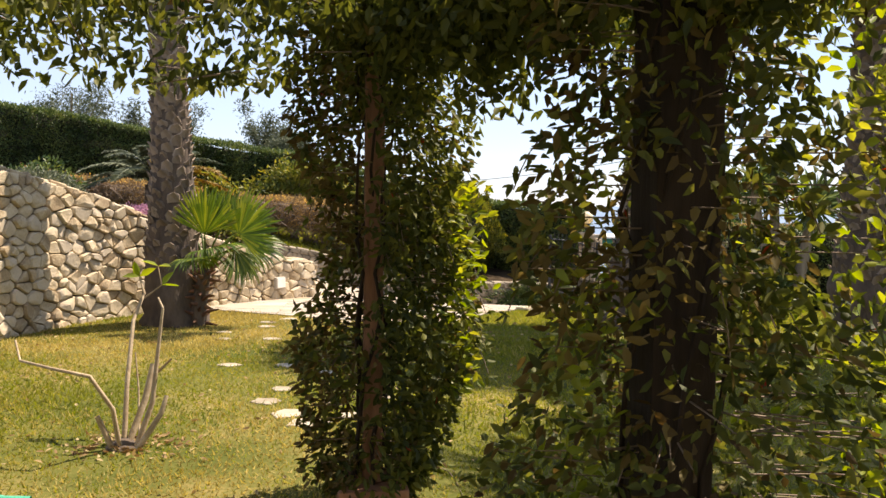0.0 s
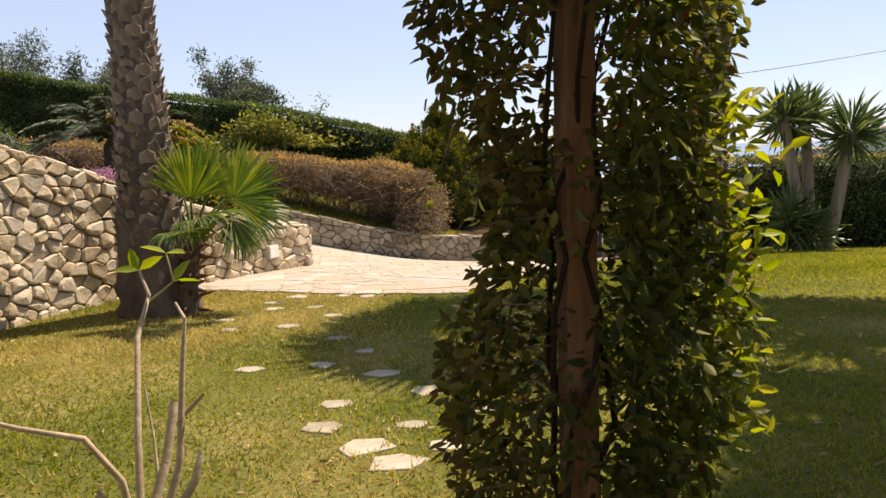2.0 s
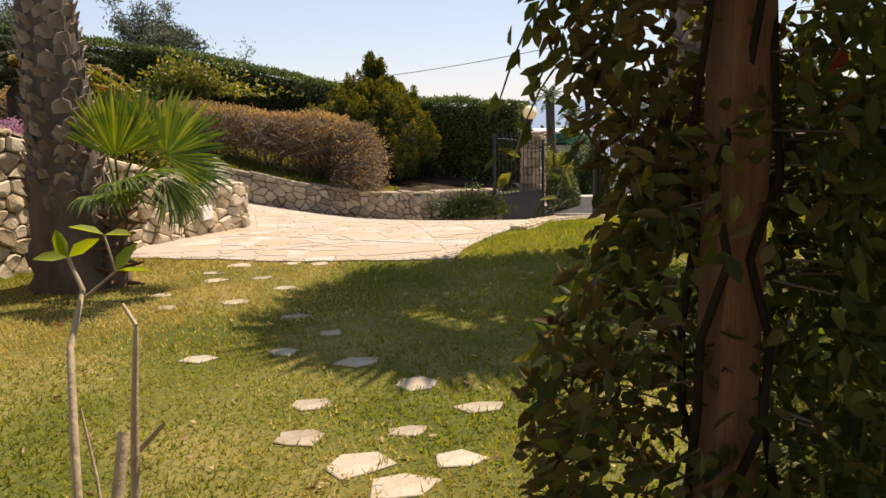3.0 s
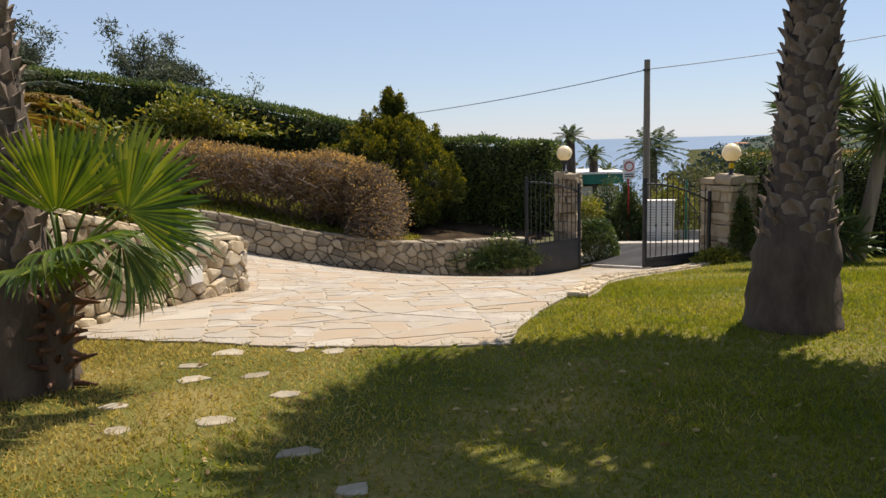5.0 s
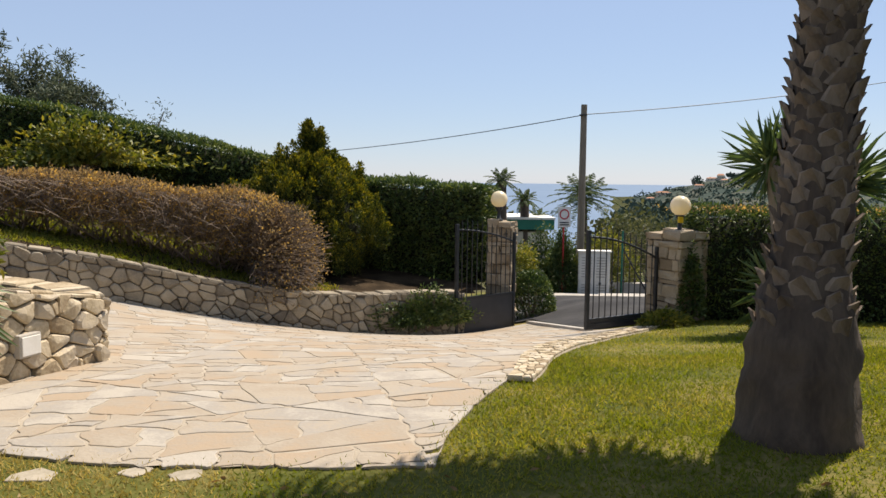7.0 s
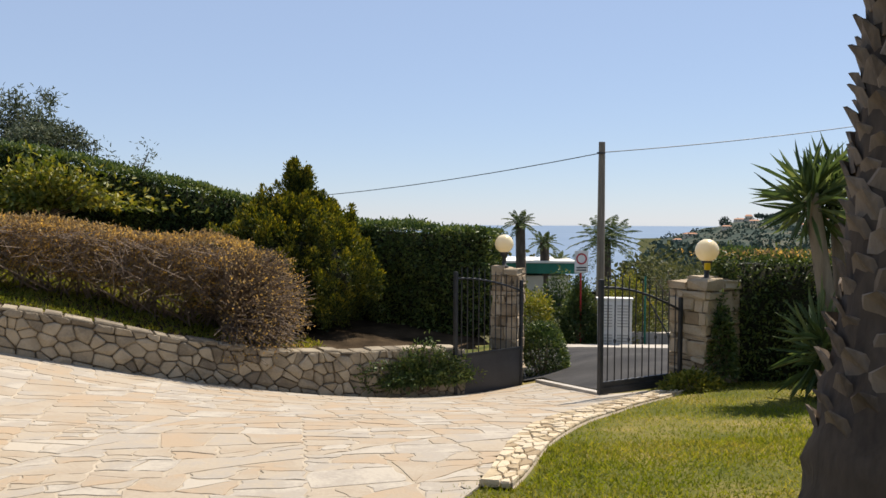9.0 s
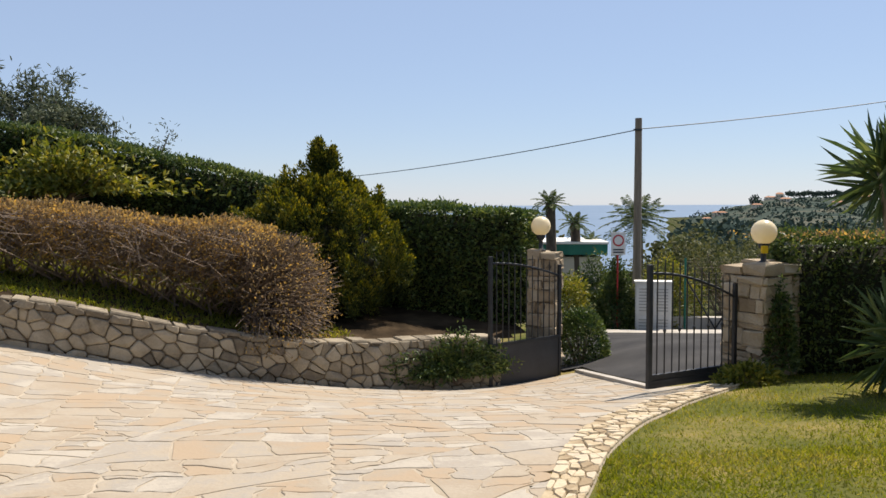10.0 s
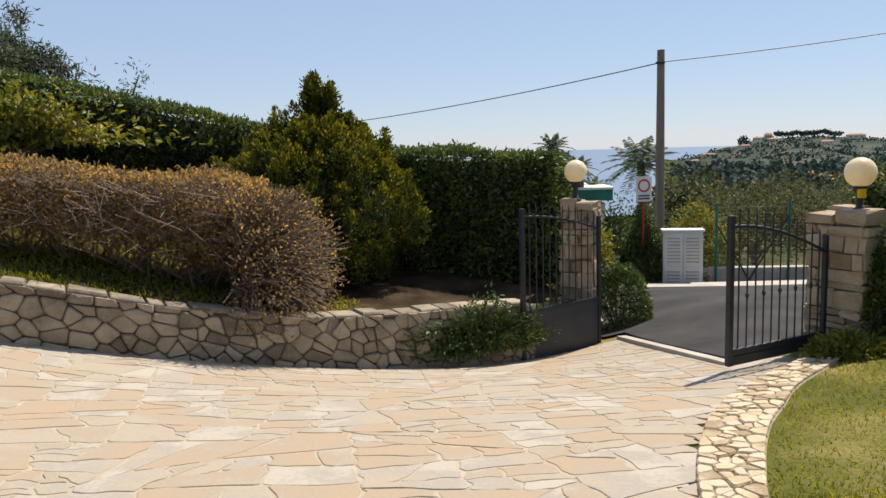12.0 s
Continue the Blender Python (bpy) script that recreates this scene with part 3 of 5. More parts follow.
def stone_wall(name, line, foot, top, thick, cw, ch, material, label, seed, proud=0.03, cap=0.24):
    """A rubble wall along a line: a mortar core, and every stone of its face a piece; line runs with the face on its right."""
    pts, tan, length = along(line, 90)
    nor = np.stack([tan[:, 1], -tan[:, 0]], 1)
    lo, hi = foot(pts[:, 0], pts[:, 1]) - 0.06, top(pts[:, 0], pts[:, 1])
    s = np.linspace(0, length, len(pts))
    V, F = [], []
    for i in range(len(pts)):
        a, b = pts[i] - nor[i] * thick, pts[i]
        V += [(*b, lo[i]), (*b, hi[i] - 0.01), (*a, hi[i] - 0.01), (*a, lo[i])]
    for i in range(len(pts) - 1):
        F += [[4 * i + k, 4 * i + (k + 1) % 4, 4 * i + 4 + (k + 1) % 4, 4 * i + 4 + k] for k in range(4)]
    F += [[0, 1, 2, 3], [len(V) - 4, len(V) - 1, len(V) - 2, len(V) - 3]]
    wall = part(name, npmesh(name, V, F), M_JOINT, None, label, "structure")
    wall["category"] = "wall"
    hmax = float((hi - lo).max())

    def put(u, v, d):
        i = np.interp(u, s, np.arange(len(s)))
        k = min(int(i), len(s) - 2)
        t = i - k
        p = pts[k] * (1 - t) + pts[k + 1] * t + (nor[k] * (1 - t) + nor[k + 1] * t) * d
        z0, z1 = lo[k] * (1 - t) + lo[k + 1] * t, hi[k] * (1 - t) + hi[k + 1] * t
        return Vector((p[0], p[1], min(z0 + v, z1 + (v - hmax if v >= hmax else 0))))

    r = np.random.default_rng(seed)
    spare = []
    count = 0
    faces = cells(length, hmax, cw, ch, 0.8, seed)
    faces.sort(key=lambda q: abs(q[:, 0].mean() - length * 0.72))
    for poly in faces:
        o = shrink(poly, 0.002 + 0.005 * r.random())
        if len(o) < 5:
            continue
        c = o.mean(0)
        if o[:, 1].min() > np.interp(c[0], s, hi - lo) - 0.05:
            continue
        bm = slab(o, proud * (0.5 + 1.0 * r.random()), 0.016, 0.026)
        tilt = r.normal(size=2) * 0.07
        c = o.mean(0)
        for v in bm.verts:
            d = v.co.z + (np.dot(tilt, np.array([v.co.x, v.co.y]) - c) if v.co.z > 0 else 0)
            v.co = put(v.co.x, v.co.y, d)
        count += 1
        if count > 300:
            me = bpy.data.meshes.new("stones")
            bm.to_mesh(me)
            bm.free()
            spare.append(me)
        else:
            part("stone", bm, material, wall)
    if spare:
        bm = bmesh.new()
        for me in spare:
            bm.from_mesh(me)
            bpy.data.meshes.remove(me)
        part("stones", bm, material, wall, kind="stuff")
    if cap:
        u = 0.0
        while u < length - 0.1:
            w = cap * r.uniform(0.4, 1.3)
            o = np.array([(u + 0.01, -thick - 0.01), (min(u + w, length) - 0.012, -thick + r.uniform(-0.02, 0.02)), (min(u + w, length) - 0.012, 0.02 + r.uniform(-0.01, 0.015)), (u + 0.01, 0.02 + r.uniform(-0.01, 0.015))])
            bm = slab(o, r.uniform(0.01, 0.05), 0.016)
            for v in bm.verts:
                h = v.co.z
                v.co = put(v.co.x, hmax, v.co.y) + Vector((0, 0, h - 0.008))
            part("capstone", bm, material, wall)
            u += w
    return wall


stone_wall("wall_left", LEFT_WALL, ground, lambda x, y: left_top(y), 0.35, 0.155, 0.125, M_RUBBLE, "high dry-stone retaining wall of pale honey rubble", 5, 0.055, 0.2)
stone_wall("wall_return", BACK_WALL, ground, lambda x, y: np.maximum(np.interp(x, [-9, -6, -3.6, -1.78], [1.2, 0.9, 0.55, 0.42]), ground(x, y) + 0.25), 0.3, 0.19, 0.15, M_RUBBLE, "low rubble wall edging the raised bed", 6, 0.04)
stone_wall("wall_low", LOW_WALL, ground, lambda x, y: low_top(x), 0.28, 0.175, 0.14, M_GREYSTONE, "low curved rubble wall along the driveway", 8, 0.04, 0.3)

BED_L = [tuple(p - np.array([0.3, 0.0])) for p in LEFT_WALL] + [tuple(p - np.array([0.1, 0.25])) for p in BACK_WALL] + [(-16, 13), (-16, 3)]
sheet("bed_left", np.arange(-16, -1.5, 0.15), np.arange(3, 15, 0.15), left_bed, M_BED, lambda x, y: inside(BED_L, x, y), label="raised planting bed behind the high wall", category="bed")
BED_U = [tuple(p + np.array([0.0, 0.15])) for p in LOW_WALL] + [(3.2, 19.6), (3.2, 27), (-25, 27), (-25, 16)]
sheet("bed_upper", np.arange(-25, 3.4, 0.25), np.arange(16, 27, 0.25), upper_bed, M_BED, lambda x, y: inside(BED_U, x, y), label="raised grassy bed behind the low wall", category="bed")

# border of small stones along the lawn
pts, tan, length = along(BORDER, 80)
nor = np.stack([tan[:, 1], -tan[:, 0]], 1)
width_b = np.interp(np.linspace(0, 1, 80), [0, 0.15, 0.3, 0.6, 1], [0.2, 0.27, 0.34, 0.42, 0.30])
Vb, Fb = [], []
for i in range(80):
    a, b = pts[i], pts[i] + nor[i] * width_b[i]
    h = 0.022
    Vb += [(*a, gz(*a) - 0.03), (*a, gz(*a) + h), (*b, gz(*b) + h), (*b, gz(*b) - 0.03)]
for i in range(79):
    Fb += [[4 * i + k, 4 * i + (k + 1) % 4, 4 * i + 4 + (k + 1) % 4, 4 * i + 4 + k] for k in range(4)]
border = part("border", npmesh("border", Vb, Fb), M_MORTAR, None, "curved border of small pale stones edging the lawn", "structure")
border["category"] = "border"
sb = np.linspace(0, length, 80)
for poly in cells(length, 1.0, 0.125, 0.25, 0.9, 12):
    o = shrink(poly, 0.007)
    if len(o) < 5:
        continue
    bm = slab(o * np.array([1, 0.4]), 0.02 + 0.015 * rng.random(), 0.01)
    for v in bm.verts:
        i = np.interp(v.co.x, sb, np.arange(80))
        k = min(int(i), 78)
        t = i - k
        p = pts[k] * (1 - t) + pts[k + 1] * t + (nor[k] * (1 - t) + nor[k + 1] * t) * (v.co.y / 0.4) * (width_b[k] * (1 - t) + width_b[k + 1] * t)
        v.co = Vector((p[0], p[1], gz(p[0], p[1]) + 0.022 + v.co.z))
    part("stone", bm, M_RUBBLE, border)

# road beyond the gate
ROAD = [(4.05, 16.9), (4.1, 19.6), (3.9, 20.6), (3.5, 24), (6.5, 25.6), (12, 26.5), (16, 24), (14, 19), (9, 17.4), (5.6, 17.2)]
sheet("road", np.arange(3, 16.5, 0.3), np.arange(16.5, 27, 0.3), lambda X, Y: ground(X, Y) + 0.04, M_ASPHALT, lambda x, y: inside(ROAD, x, y), label="worn grey asphalt lane outside the gate", category="road")
sill = part("gate_sill", boxed((0.12, 2.75, 0.09), (4.08, 18.25, 0)), M_CONCRETE, None, "narrow concrete sill across the gateway", "structure")
sill["category"] = "kerb"
for v in sill.data.vertices:
    v.co.z += gz(4.08, v.co.y) + 0.0

# ---- stepping stones ----
lawn_stones = [(-1.48, 7.45, 0.3), (-1.01, 7.48, 0.27), (-0.59, 7.2, 0.32), (-0.29, 6.81, 0.32), (-0.98, 8.24, 0.26), (-1.44, 8.76, 0.26), (-1.91, 8.72, 0.24), (-1.3, 9.57, 0.24), (-1.09, 9.14, 0.24), (-2.02, 9.12, 0.22), (-0.73, 7.8, 0.2), (-0.85, 6.61, 0.26), (-0.87, 6.23, 0.3), (-0.64, 5.92, 0.34), (-0.39, 6.21, 0.24), (-0.24, 5.91, 0.3), (-0.04, 6.41, 0.3), (-0.48, 5.7, 0.34), (-1.55, 10.18, 0.34), (-1.08, 10.15, 0.26), (-0.84, 10.06, 0.3), (-1.76, 9.88, 0.28), (-1.69, 9.57, 0.26)]
for x, y, w in lawn_stones:
    d = w * rng.uniform(0.62, 0.85)
    n = int(rng.integers(5, 8))
    a0 = rng.random() * 6
    o = np.array([(w / 2 * math.cos(a0 + a) * q, d / 2 * math.sin(a0 + a) * q) for a, q in zip(np.linspace(0, 2 * math.pi, n, endpoint=False) + rng.normal(size=n) * 0.18, rng.uniform(0.68, 1.15, n))])
    st = part("stepping_stone", slab(o * 0.85, 0.008, 0.006), M_STEP, None, "pale flat stepping stone sunk in the lawn")
    tagged(st, category="stone", group="stepping stones in the lawn")
    st.location = (x, y, gz(x, y) + 0.001)

# ---- plants: kinds ----


def hedge_leaves(line, foot, top, thick, n, size, rough=0.1, seed=0.0, under=0.0):
    """Leaves over the faces and the top of a clipped hedge, sprouting outwards."""
    pts, tan, length = along(line, 200)
    i = rng.integers(0, 200, n)
    p, t = pts[i] + tan[i] * rng.uniform(-0.5, 0.5, (n, 1)) * length / 200, tan[i]
    nor = np.stack([t[:, 1], -t[:, 0]], 1)
    lo, hi = foot(p[:, 0], p[:, 1]) + under, top(p[:, 0], p[:, 1])
    face = rng.random(n)
    side = np.where(face < 0.55, 1.0, np.where(face < 0.62, -1.0, 0.0))
    v = rng.random(n)
    off = np.where(side != 0, side * thick / 2, rng.uniform(-0.5, 0.5, n) * thick)
    z = np.where(side != 0, lo + (hi - lo) * v, hi)
    P = np.stack([p[:, 0] + nor[:, 0] * off, p[:, 1] + nor[:, 1] * off, z], 1)
    out = np.stack([nor[:, 0] * side, nor[:, 1] * side, (side == 0) * 1.0 + 0.25], 1)
    P += out * ((lumps(P, 1.7, seed) * rough + lumps(P, 5.0, seed) * rough * 0.5) * np.where(side == 0, 0.4, 1.0) + rng.normal(size=n) * 0.03)[:, None]
    return leaves(P, out + rng.normal(size=(n, 3)) * 0.75, size * rng.uniform(0.6, 1.3, n), size * 0.5)


def hedge_core(line, foot, top, thick, under=0.0):
    pts, tan, _ = along(line, 70)
    nor = np.stack([tan[:, 1], -tan[:, 0]], 1)
    lo, hi = foot(pts[:, 0], pts[:, 1]) + under, top(pts[:, 0], pts[:, 1])
    V, F = [], []
    for i in range(70):
        for o, z in ((0.5, lo[i]), (0.5, hi[i]), (-0.5, hi[i]), (-0.5, lo[i])):
            V.append((*(pts[i] + nor[i] * o * thick), z))
    for i in range(69):
        F += [[4 * i + k, 4 * i + (k + 1) % 4, 4 * i + 4 + (k + 1) % 4, 4 * i + 4 + k] for k in range(4)]
    F += [[0, 1, 2, 3], [len(V) - 1, len(V) - 2, len(V) - 3, len(V) - 4]]
    return npmesh("core", V, F)


def hedge(label, line, foot, top, thick, n, size, material, rough=0.1, seed=0.0):
    p = along(line, 3)[0][1]
    ob = thing("hedge", (0, 0, 0), label, "hedge")
    A = hedge_leaves(line, foot, top, thick, n, size, rough, seed)
    caps = [A]
    pts, tan, _ = along(line, 50)
    for e, sg in ((0, -1), (-1, 1)):
        m = 2600
        nr = np.array([tan[e][1], -tan[e][0]])
        lo, hi = float(foot(*pts[e])), float(top(*pts[e]))
        q = pts[e] + tan[e] * sg * 0.02 + nr * rng.uniform(-0.5, 0.5, (m, 1)) * thick
        P = np.stack([q[:, 0], q[:, 1], rng.uniform(lo, hi, m)], 1) + rng.normal(size=(m, 3)) * 0.04
        caps.append(leaves(P, np.array([*(tan[e] * sg), 0.2]) + rng.normal(size=(m, 3)) * 0.75, size, size * 0.5))
    part("foliage", joined(caps), material, ob)
    # dark solid put in for the shade between the hedge's branches
    part("core", hedge_core(line, foot, lambda x, y: top(x, y) - 0.09, thick - 0.22), M_SHADED_INSIDE, ob)
    return ob


def tall_top(x, y):
    return np.interp(x, [-16, -10, -7.8, -6.1, -4.3, -2.3, -0.5, 1.4, 3.2], [4.4, 3.55, 3.17, 2.87, 2.64, 2.18, 1.79, 1.36, 1.26])


hedge("tall clipped dark green laurel hedge with a sloping top", smooth_line([(-16, 21.2), (-10, 22.4), (-6, 23.2), (0.2, 22.6), (2.0, 21.5), (3.5, 20.5)], 80), upper_bed, tall_top, 0.9, 110000, 0.07, M_HEDGE, 0.12)
hedge("dark clipped hedge with a sunburnt top beside the gate pillar", smooth_line([(5.95, 17.35), (8, 16.9), (11, 15.4), (15, 13), (18, 10)], 80), ground, lambda x, y: np.interp(x, [5, 7, 9, 18], [0.98, 0.96, 0.98, 1.05]), 0.9, 48000, 0.06, M_HEDGE, 0.1, 3.0)

n = 7000
rh, _, _ = along(smooth_line([(5.95, 17.35), (8, 16.9), (11, 15.4), (15, 13), (18, 10)], 80), 400)
q = rh[rng.integers(0, 400, n)] + rng.normal(size=(n, 2)) * 0.25
P = np.stack([q[:, 0], q[:, 1], 0.98 + rng.random(n) * 0.07], 1)
part("dry_top", leaves(P, rng.normal(size=(n, 3)) + np.array([0, 0, 0.6]), 0.05, 0.026), M_BROWN, bpy.data.objects["hedge.001"], "sunburnt brown top", "stuff")

# brown clipped hedge of dry twigs
brown_line = smooth_line([(-9, 18.05), (-4, 18.9), (-1.5, 19.15), (-0.4, 19.3)], 80)


def brown_top(x, y):
    return np.interp(x, [-9, -5, -4, -2.2, -0.9, 0.35], [1.95, 1.53, 1.45, 1.27, 1.12, 0.93])


def brown_low(x, y):
    return np.interp(x, [-9, -3, -1.4, -0.5, 0.4], [1.32, 0.74, 0.30, 0.0, 0.04])


bh = thing("hedge", (0, 0, 0), "clipped hedge of brown half-bare twigs with dry ochre leaves", "hedge")
n = 27000
V1, F1 = hedge_leaves(brown_line, brown_low, brown_top, 1.0, n, 0.05, 0.16, 9.0)
part("foliage", (V1, F1), M_BROWN, bh)
pts_b, tan_b, len_b = along(brown_line, 200)
n = 15000
i = rng.integers(0, 200, n)
q = pts_b[i] + rng.normal(size=(n, 2)) * np.array([0.12, 0.33])
zl, zh = upper_bed(q[:, 0], q[:, 1]), brown_top(q[:, 0], q[:, 1])
v = rng.random(n) ** 0.8
A = np.stack([q[:, 0], q[:, 1], zl + (zh - zl) * (0.25 + 0.65 * v)], 1)
dirs = unit(rng.normal(size=(n, 3)) * np.array([0.8, 0.9, 0.4]) + np.array([0, -0.35, 0.5]))
top_z = brown_top(q[:, 0], q[:, 1])[:, None] - A[:, 2:3]
dirs[:, 2:3] = np.minimum(dirs[:, 2:3], top_z * 1.5)
part("brushwood", prisms(A, A + dirs * rng.uniform(0.2, 0.6, (n, 1)), 0.005, 0.0022, 3), M_TWIG, bh, kind="stuff")
n = 420
i = rng.integers(0, 200, n)
q = pts_b[i]
A = np.stack([q[:, 0], q[:, 1] + rng.normal(size=n) * 0.1, upper_bed(q[:, 0], q[:, 1]) - 0.02], 1)
B = A + np.stack([rng.normal(size=n) * 0.45, rng.normal(size=n) * 0.4 - 0.1, rng.uniform(0.35, 0.8, n)], 1)
part("undergrowth", prisms(A, B, 0.014, 0.007, 5), M_TWIG, bh, kind="stuff")
# end of the hedge: a rounded fan of twigs
n = 3500
a, b = rng.uniform(-1.9, 1.3, n), rng.uniform(-0.55, 1.25, n)
d = np.stack([np.cos(b) * np.cos(a * 0.8), np.cos(b) * np.sin(a * 0.8) - 0.2, np.sin(b)], 1)
root = np.array([-0.72, 19.15, 0.12])
r0 = rng.uniform(0.25, 0.9, n)[:, None]
A, B = root + d * r0, root + d * (r0 + 0.3) + rng.normal(size=(n, 3)) * 0.08
lim = (B[:, 2] < brown_top(B[:, 0], B[:, 1]) + 0.05)
part("end_brushwood", prisms(A[lim], B[lim], 0.006, 0.003, 3), M_TWIG, bh, kind="stuff")
P = root + d * rng.uniform(0.75, 1.2, n)[:, None] + rng.normal(size=(n, 3)) * 0.05
P = P[P[:, 2] < brown_top(P[:, 0], P[:, 1])]
part("end_foliage", leaves(P, rng.normal(size=P.shape) + np.array([0, 0, 0.3]), 0.04, 0.022), M_BROWN, bh, kind="stuff")

# golden conifer
con = thing("conifer", (0.27, 20.6, float(upper_bed(0.27, 20.6))), "broad golden-green conifer with two pointed leaders", "tree")
part("trunk", limb([(0, 0, -0.05), (0.02, 0, 0.6), (0, 0, 1.4)], 0.12, 0.05), M_TWIG, con)
n = 460
tip_z = 0.3 + 1.8 * rng.random(n) ** 0.9
ang = rng.uniform(0, 2 * math.pi, n)
prof = np.interp(tip_z, [0.2, 0.4, 0.95, 1.45, 1.8, 2.0, 2.2, 2.4], [0.8, 1.0, 1.15, 1.1, 0.88, 0.66, 0.4, 0.15])
prof *= 1 + 0.10 * np.cos(ang - 2.9) * (tip_z > 1.2) + 0.09 * np.sin(ang * 5 + tip_z * 4) + rng.normal(size=n) * 0.09
tip = np.stack([np.cos(ang) * prof, np.sin(ang) * prof, tip_z + 0.07 * np.sin(ang * 9)], 1)
for cx, cz, m in [(-0.06, 2.68, 30), (0.2, 2.63, 28), (-0.55, 2.26, 18), (0.42, 2.20, 14), (0.62, 2.02, 12), (-0.8, 2.0, 14), (-0.32, 2.34, 14), (0.0, 2.3, 16)]:
    u = rng.random((m, 1))
    tip = np.concatenate([tip, np.array([cx, -0.05, cz]) + np.concatenate([rng.normal(size=(m, 2)) * (0.025 + 0.075 * u), -0.7 * u], 1)])
cnt, k = len(tip), 190
outw = unit(tip * np.array([1, 1, 0]) + 1e-6)
pdir = unit(outw * 0.28 + np.array([0, 0, 1.0]) + rng.normal(size=(cnt, 3)) * 0.12)
plen = rng.uniform(0.26, 0.46, (cnt, 1, 1))
t = rng.random((cnt, k, 1)) ** 0.8
rad = 0.044 * np.sin(np.clip(t * 0.85 + 0.15, 0, 1) * math.pi) ** 0.7 + 0.006
axis_at = tip[:, None] - pdir[:, None] * (1 - t) * plen
lp = axis_at + rng.normal(size=(cnt, k, 3)) * rad
ld = pdir[:, None] + (lp - axis_at) * 10
gold = (t[..., 0] > 0.66) & (rng.random((cnt, k)) < 0.75)
part("foliage", leaves(lp[~gold], ld[~gold], 0.05, 0.022), M_CONIFER, con)
part("golden_growth", leaves(lp[gold], ld[gold], 0.045, 0.021), M_CONIFER_TIP, con, "golden new growth", "stuff")
# dark solid standing for the shade deep in the conifer
part("core", lathe([(0.6, 0.02), (0.88, 0.4), (0.93, 0.8), (0.86, 1.2), (0.5, 1.6), (0.2, 1.85), (0.03, 2.0)], 16), M_SHADED_INSIDE, con)


def bush(label, at, size, n, leaf, material, seed=0.0, name="bush", category="shrub", rough=0.2, core=0.7, ratio=0.45):
    """A rounded, uneven shrub: stems and many leaves."""
    ob = thing(name, at, label, category)
    d = unit(rng.normal(size=(n, 3)))
    d[:, 2] = np.abs(d[:, 2]) * 1.1 - 0.15
    r = 1 + lumps(d, 3.1, seed) * rough + lumps(d, 7.0, seed) * rough * 0.5
    P = d * r[:, None] * rng.uniform(core, 1.0, (n, 1)) * np.array(size) + np.array([0, 0, size[2] * 0.3])
    P[:, 2] = np.maximum(P[:, 2], 0.02)
    part("foliage", leaves(P, d + rng.normal(size=(n, 3)) * 0.8, leaf * rng.uniform(0.6, 1.3, n), leaf * ratio), material, ob)
    m = 26
    B = unit(rng.normal(size=(m, 3)) + np.array([0, 0, 0.9])) * np.array(size) * 0.85
    B[:, 2] = np.abs(B[:, 2]) + size[2] * 0.3
    part("undergrowth", prisms(np.zeros((m, 3)) - np.array([0, 0, 0.03]), B, 0.012, 0.004, 5), M_TWIG, ob, kind="stuff")
    return ob


def small_tree(label, at, height, crown, n, leaf, material, seed=0.0, ratio=0.35, group=""):
    """A tapered trunk, forking limbs and a loose crown of leaf clumps."""
    ob = thing("tree", at, label, "tree", group)
    limbs, clumps = [], []
    limbs.append(limb([(0, 0, -0.1), (0.05, 0.02, height * 0.25), (-0.03, 0.05, height * 0.5)], height * 0.035, height * 0.025))
    for j in range(9):
        a = j * 2.4 + seed
        e = np.array([math.cos(a) * crown[0] * rng.uniform(0.4, 0.95), math.sin(a) * crown[0] * rng.uniform(0.4, 0.95), height * rng.uniform(0.65, 0.98)])
        s0 = np.array([0, 0.03, height * rng.uniform(0.3, 0.5)])
        mid = (s0 + e) / 2 + rng.normal(size=3) * 0.08 * height * 0.3
        limbs.append(limb([s0, mid, e], height * 0.016, height * 0.005, 5))
        for _ in range(5):
            clumps.append(s0 + (e - s0) * rng.uniform(0.55, 1.1) + rng.normal(size=3) * crown[0] * 0.16)
    part("trunk", joined(limbs), M_TWIG, ob)
    c = np.array(clumps)
    m = n // len(c)
    P = c[:, None] + rng.normal(size=(len(c), m, 3)) * crown[1]
    part("crown", leaves(P.reshape(-1, 3), rng.normal(size=(len(c) * m, 3)) + np.array([0, 0, 0.4]), leaf, leaf * ratio), material, ob)
    return ob


def fan(n, length, spread, droop, split=0.55, fold=0.35):
    """A fan leaf in its own plane, x ahead: ribs of pleated blades, split towards their tips."""
    pieces = []
    for k in range(n):
        a = (k / (n - 1) - 0.5) * spread + rng.normal() * 0.018
        l = length * (1 - 0.28 * abs(a / (spread / 2)) ** 2) * rng.uniform(0.88, 1.06)
        w = l * spread / n * 0.62
        d, s = np.array([math.cos(a), math.sin(a), 0]), np.array([-math.sin(a), math.cos(a), 0])
        z = np.array([0, 0, 1.0])
        p1, p2 = d * l * split, d * l * 0.82 - z * droop * l * 0.12
        tip = d * l - z * droop * l * (0.3 + 0.25 * rng.random())
        ww = w * split
        V = np.array([d * 0.02, p1 + s * ww + z * ww * fold, p2 + s * ww * 0.7 + z * ww * fold * 0.7, tip, p2 - s * ww * 0.7 + z * ww * fold * 0.7, p1 - s * ww + z * ww * fold, p1, p2])
        pieces.append((V, np.array([[0, 6, 1, 0], [0, 5, 6, 0]])[:, :3]))
        pieces.append((V, np.array([[6, 7, 2], [6, 2, 1], [5, 4, 7], [5, 7, 6], [7, 3, 2], [4, 3, 7]])))
    return joined(pieces)


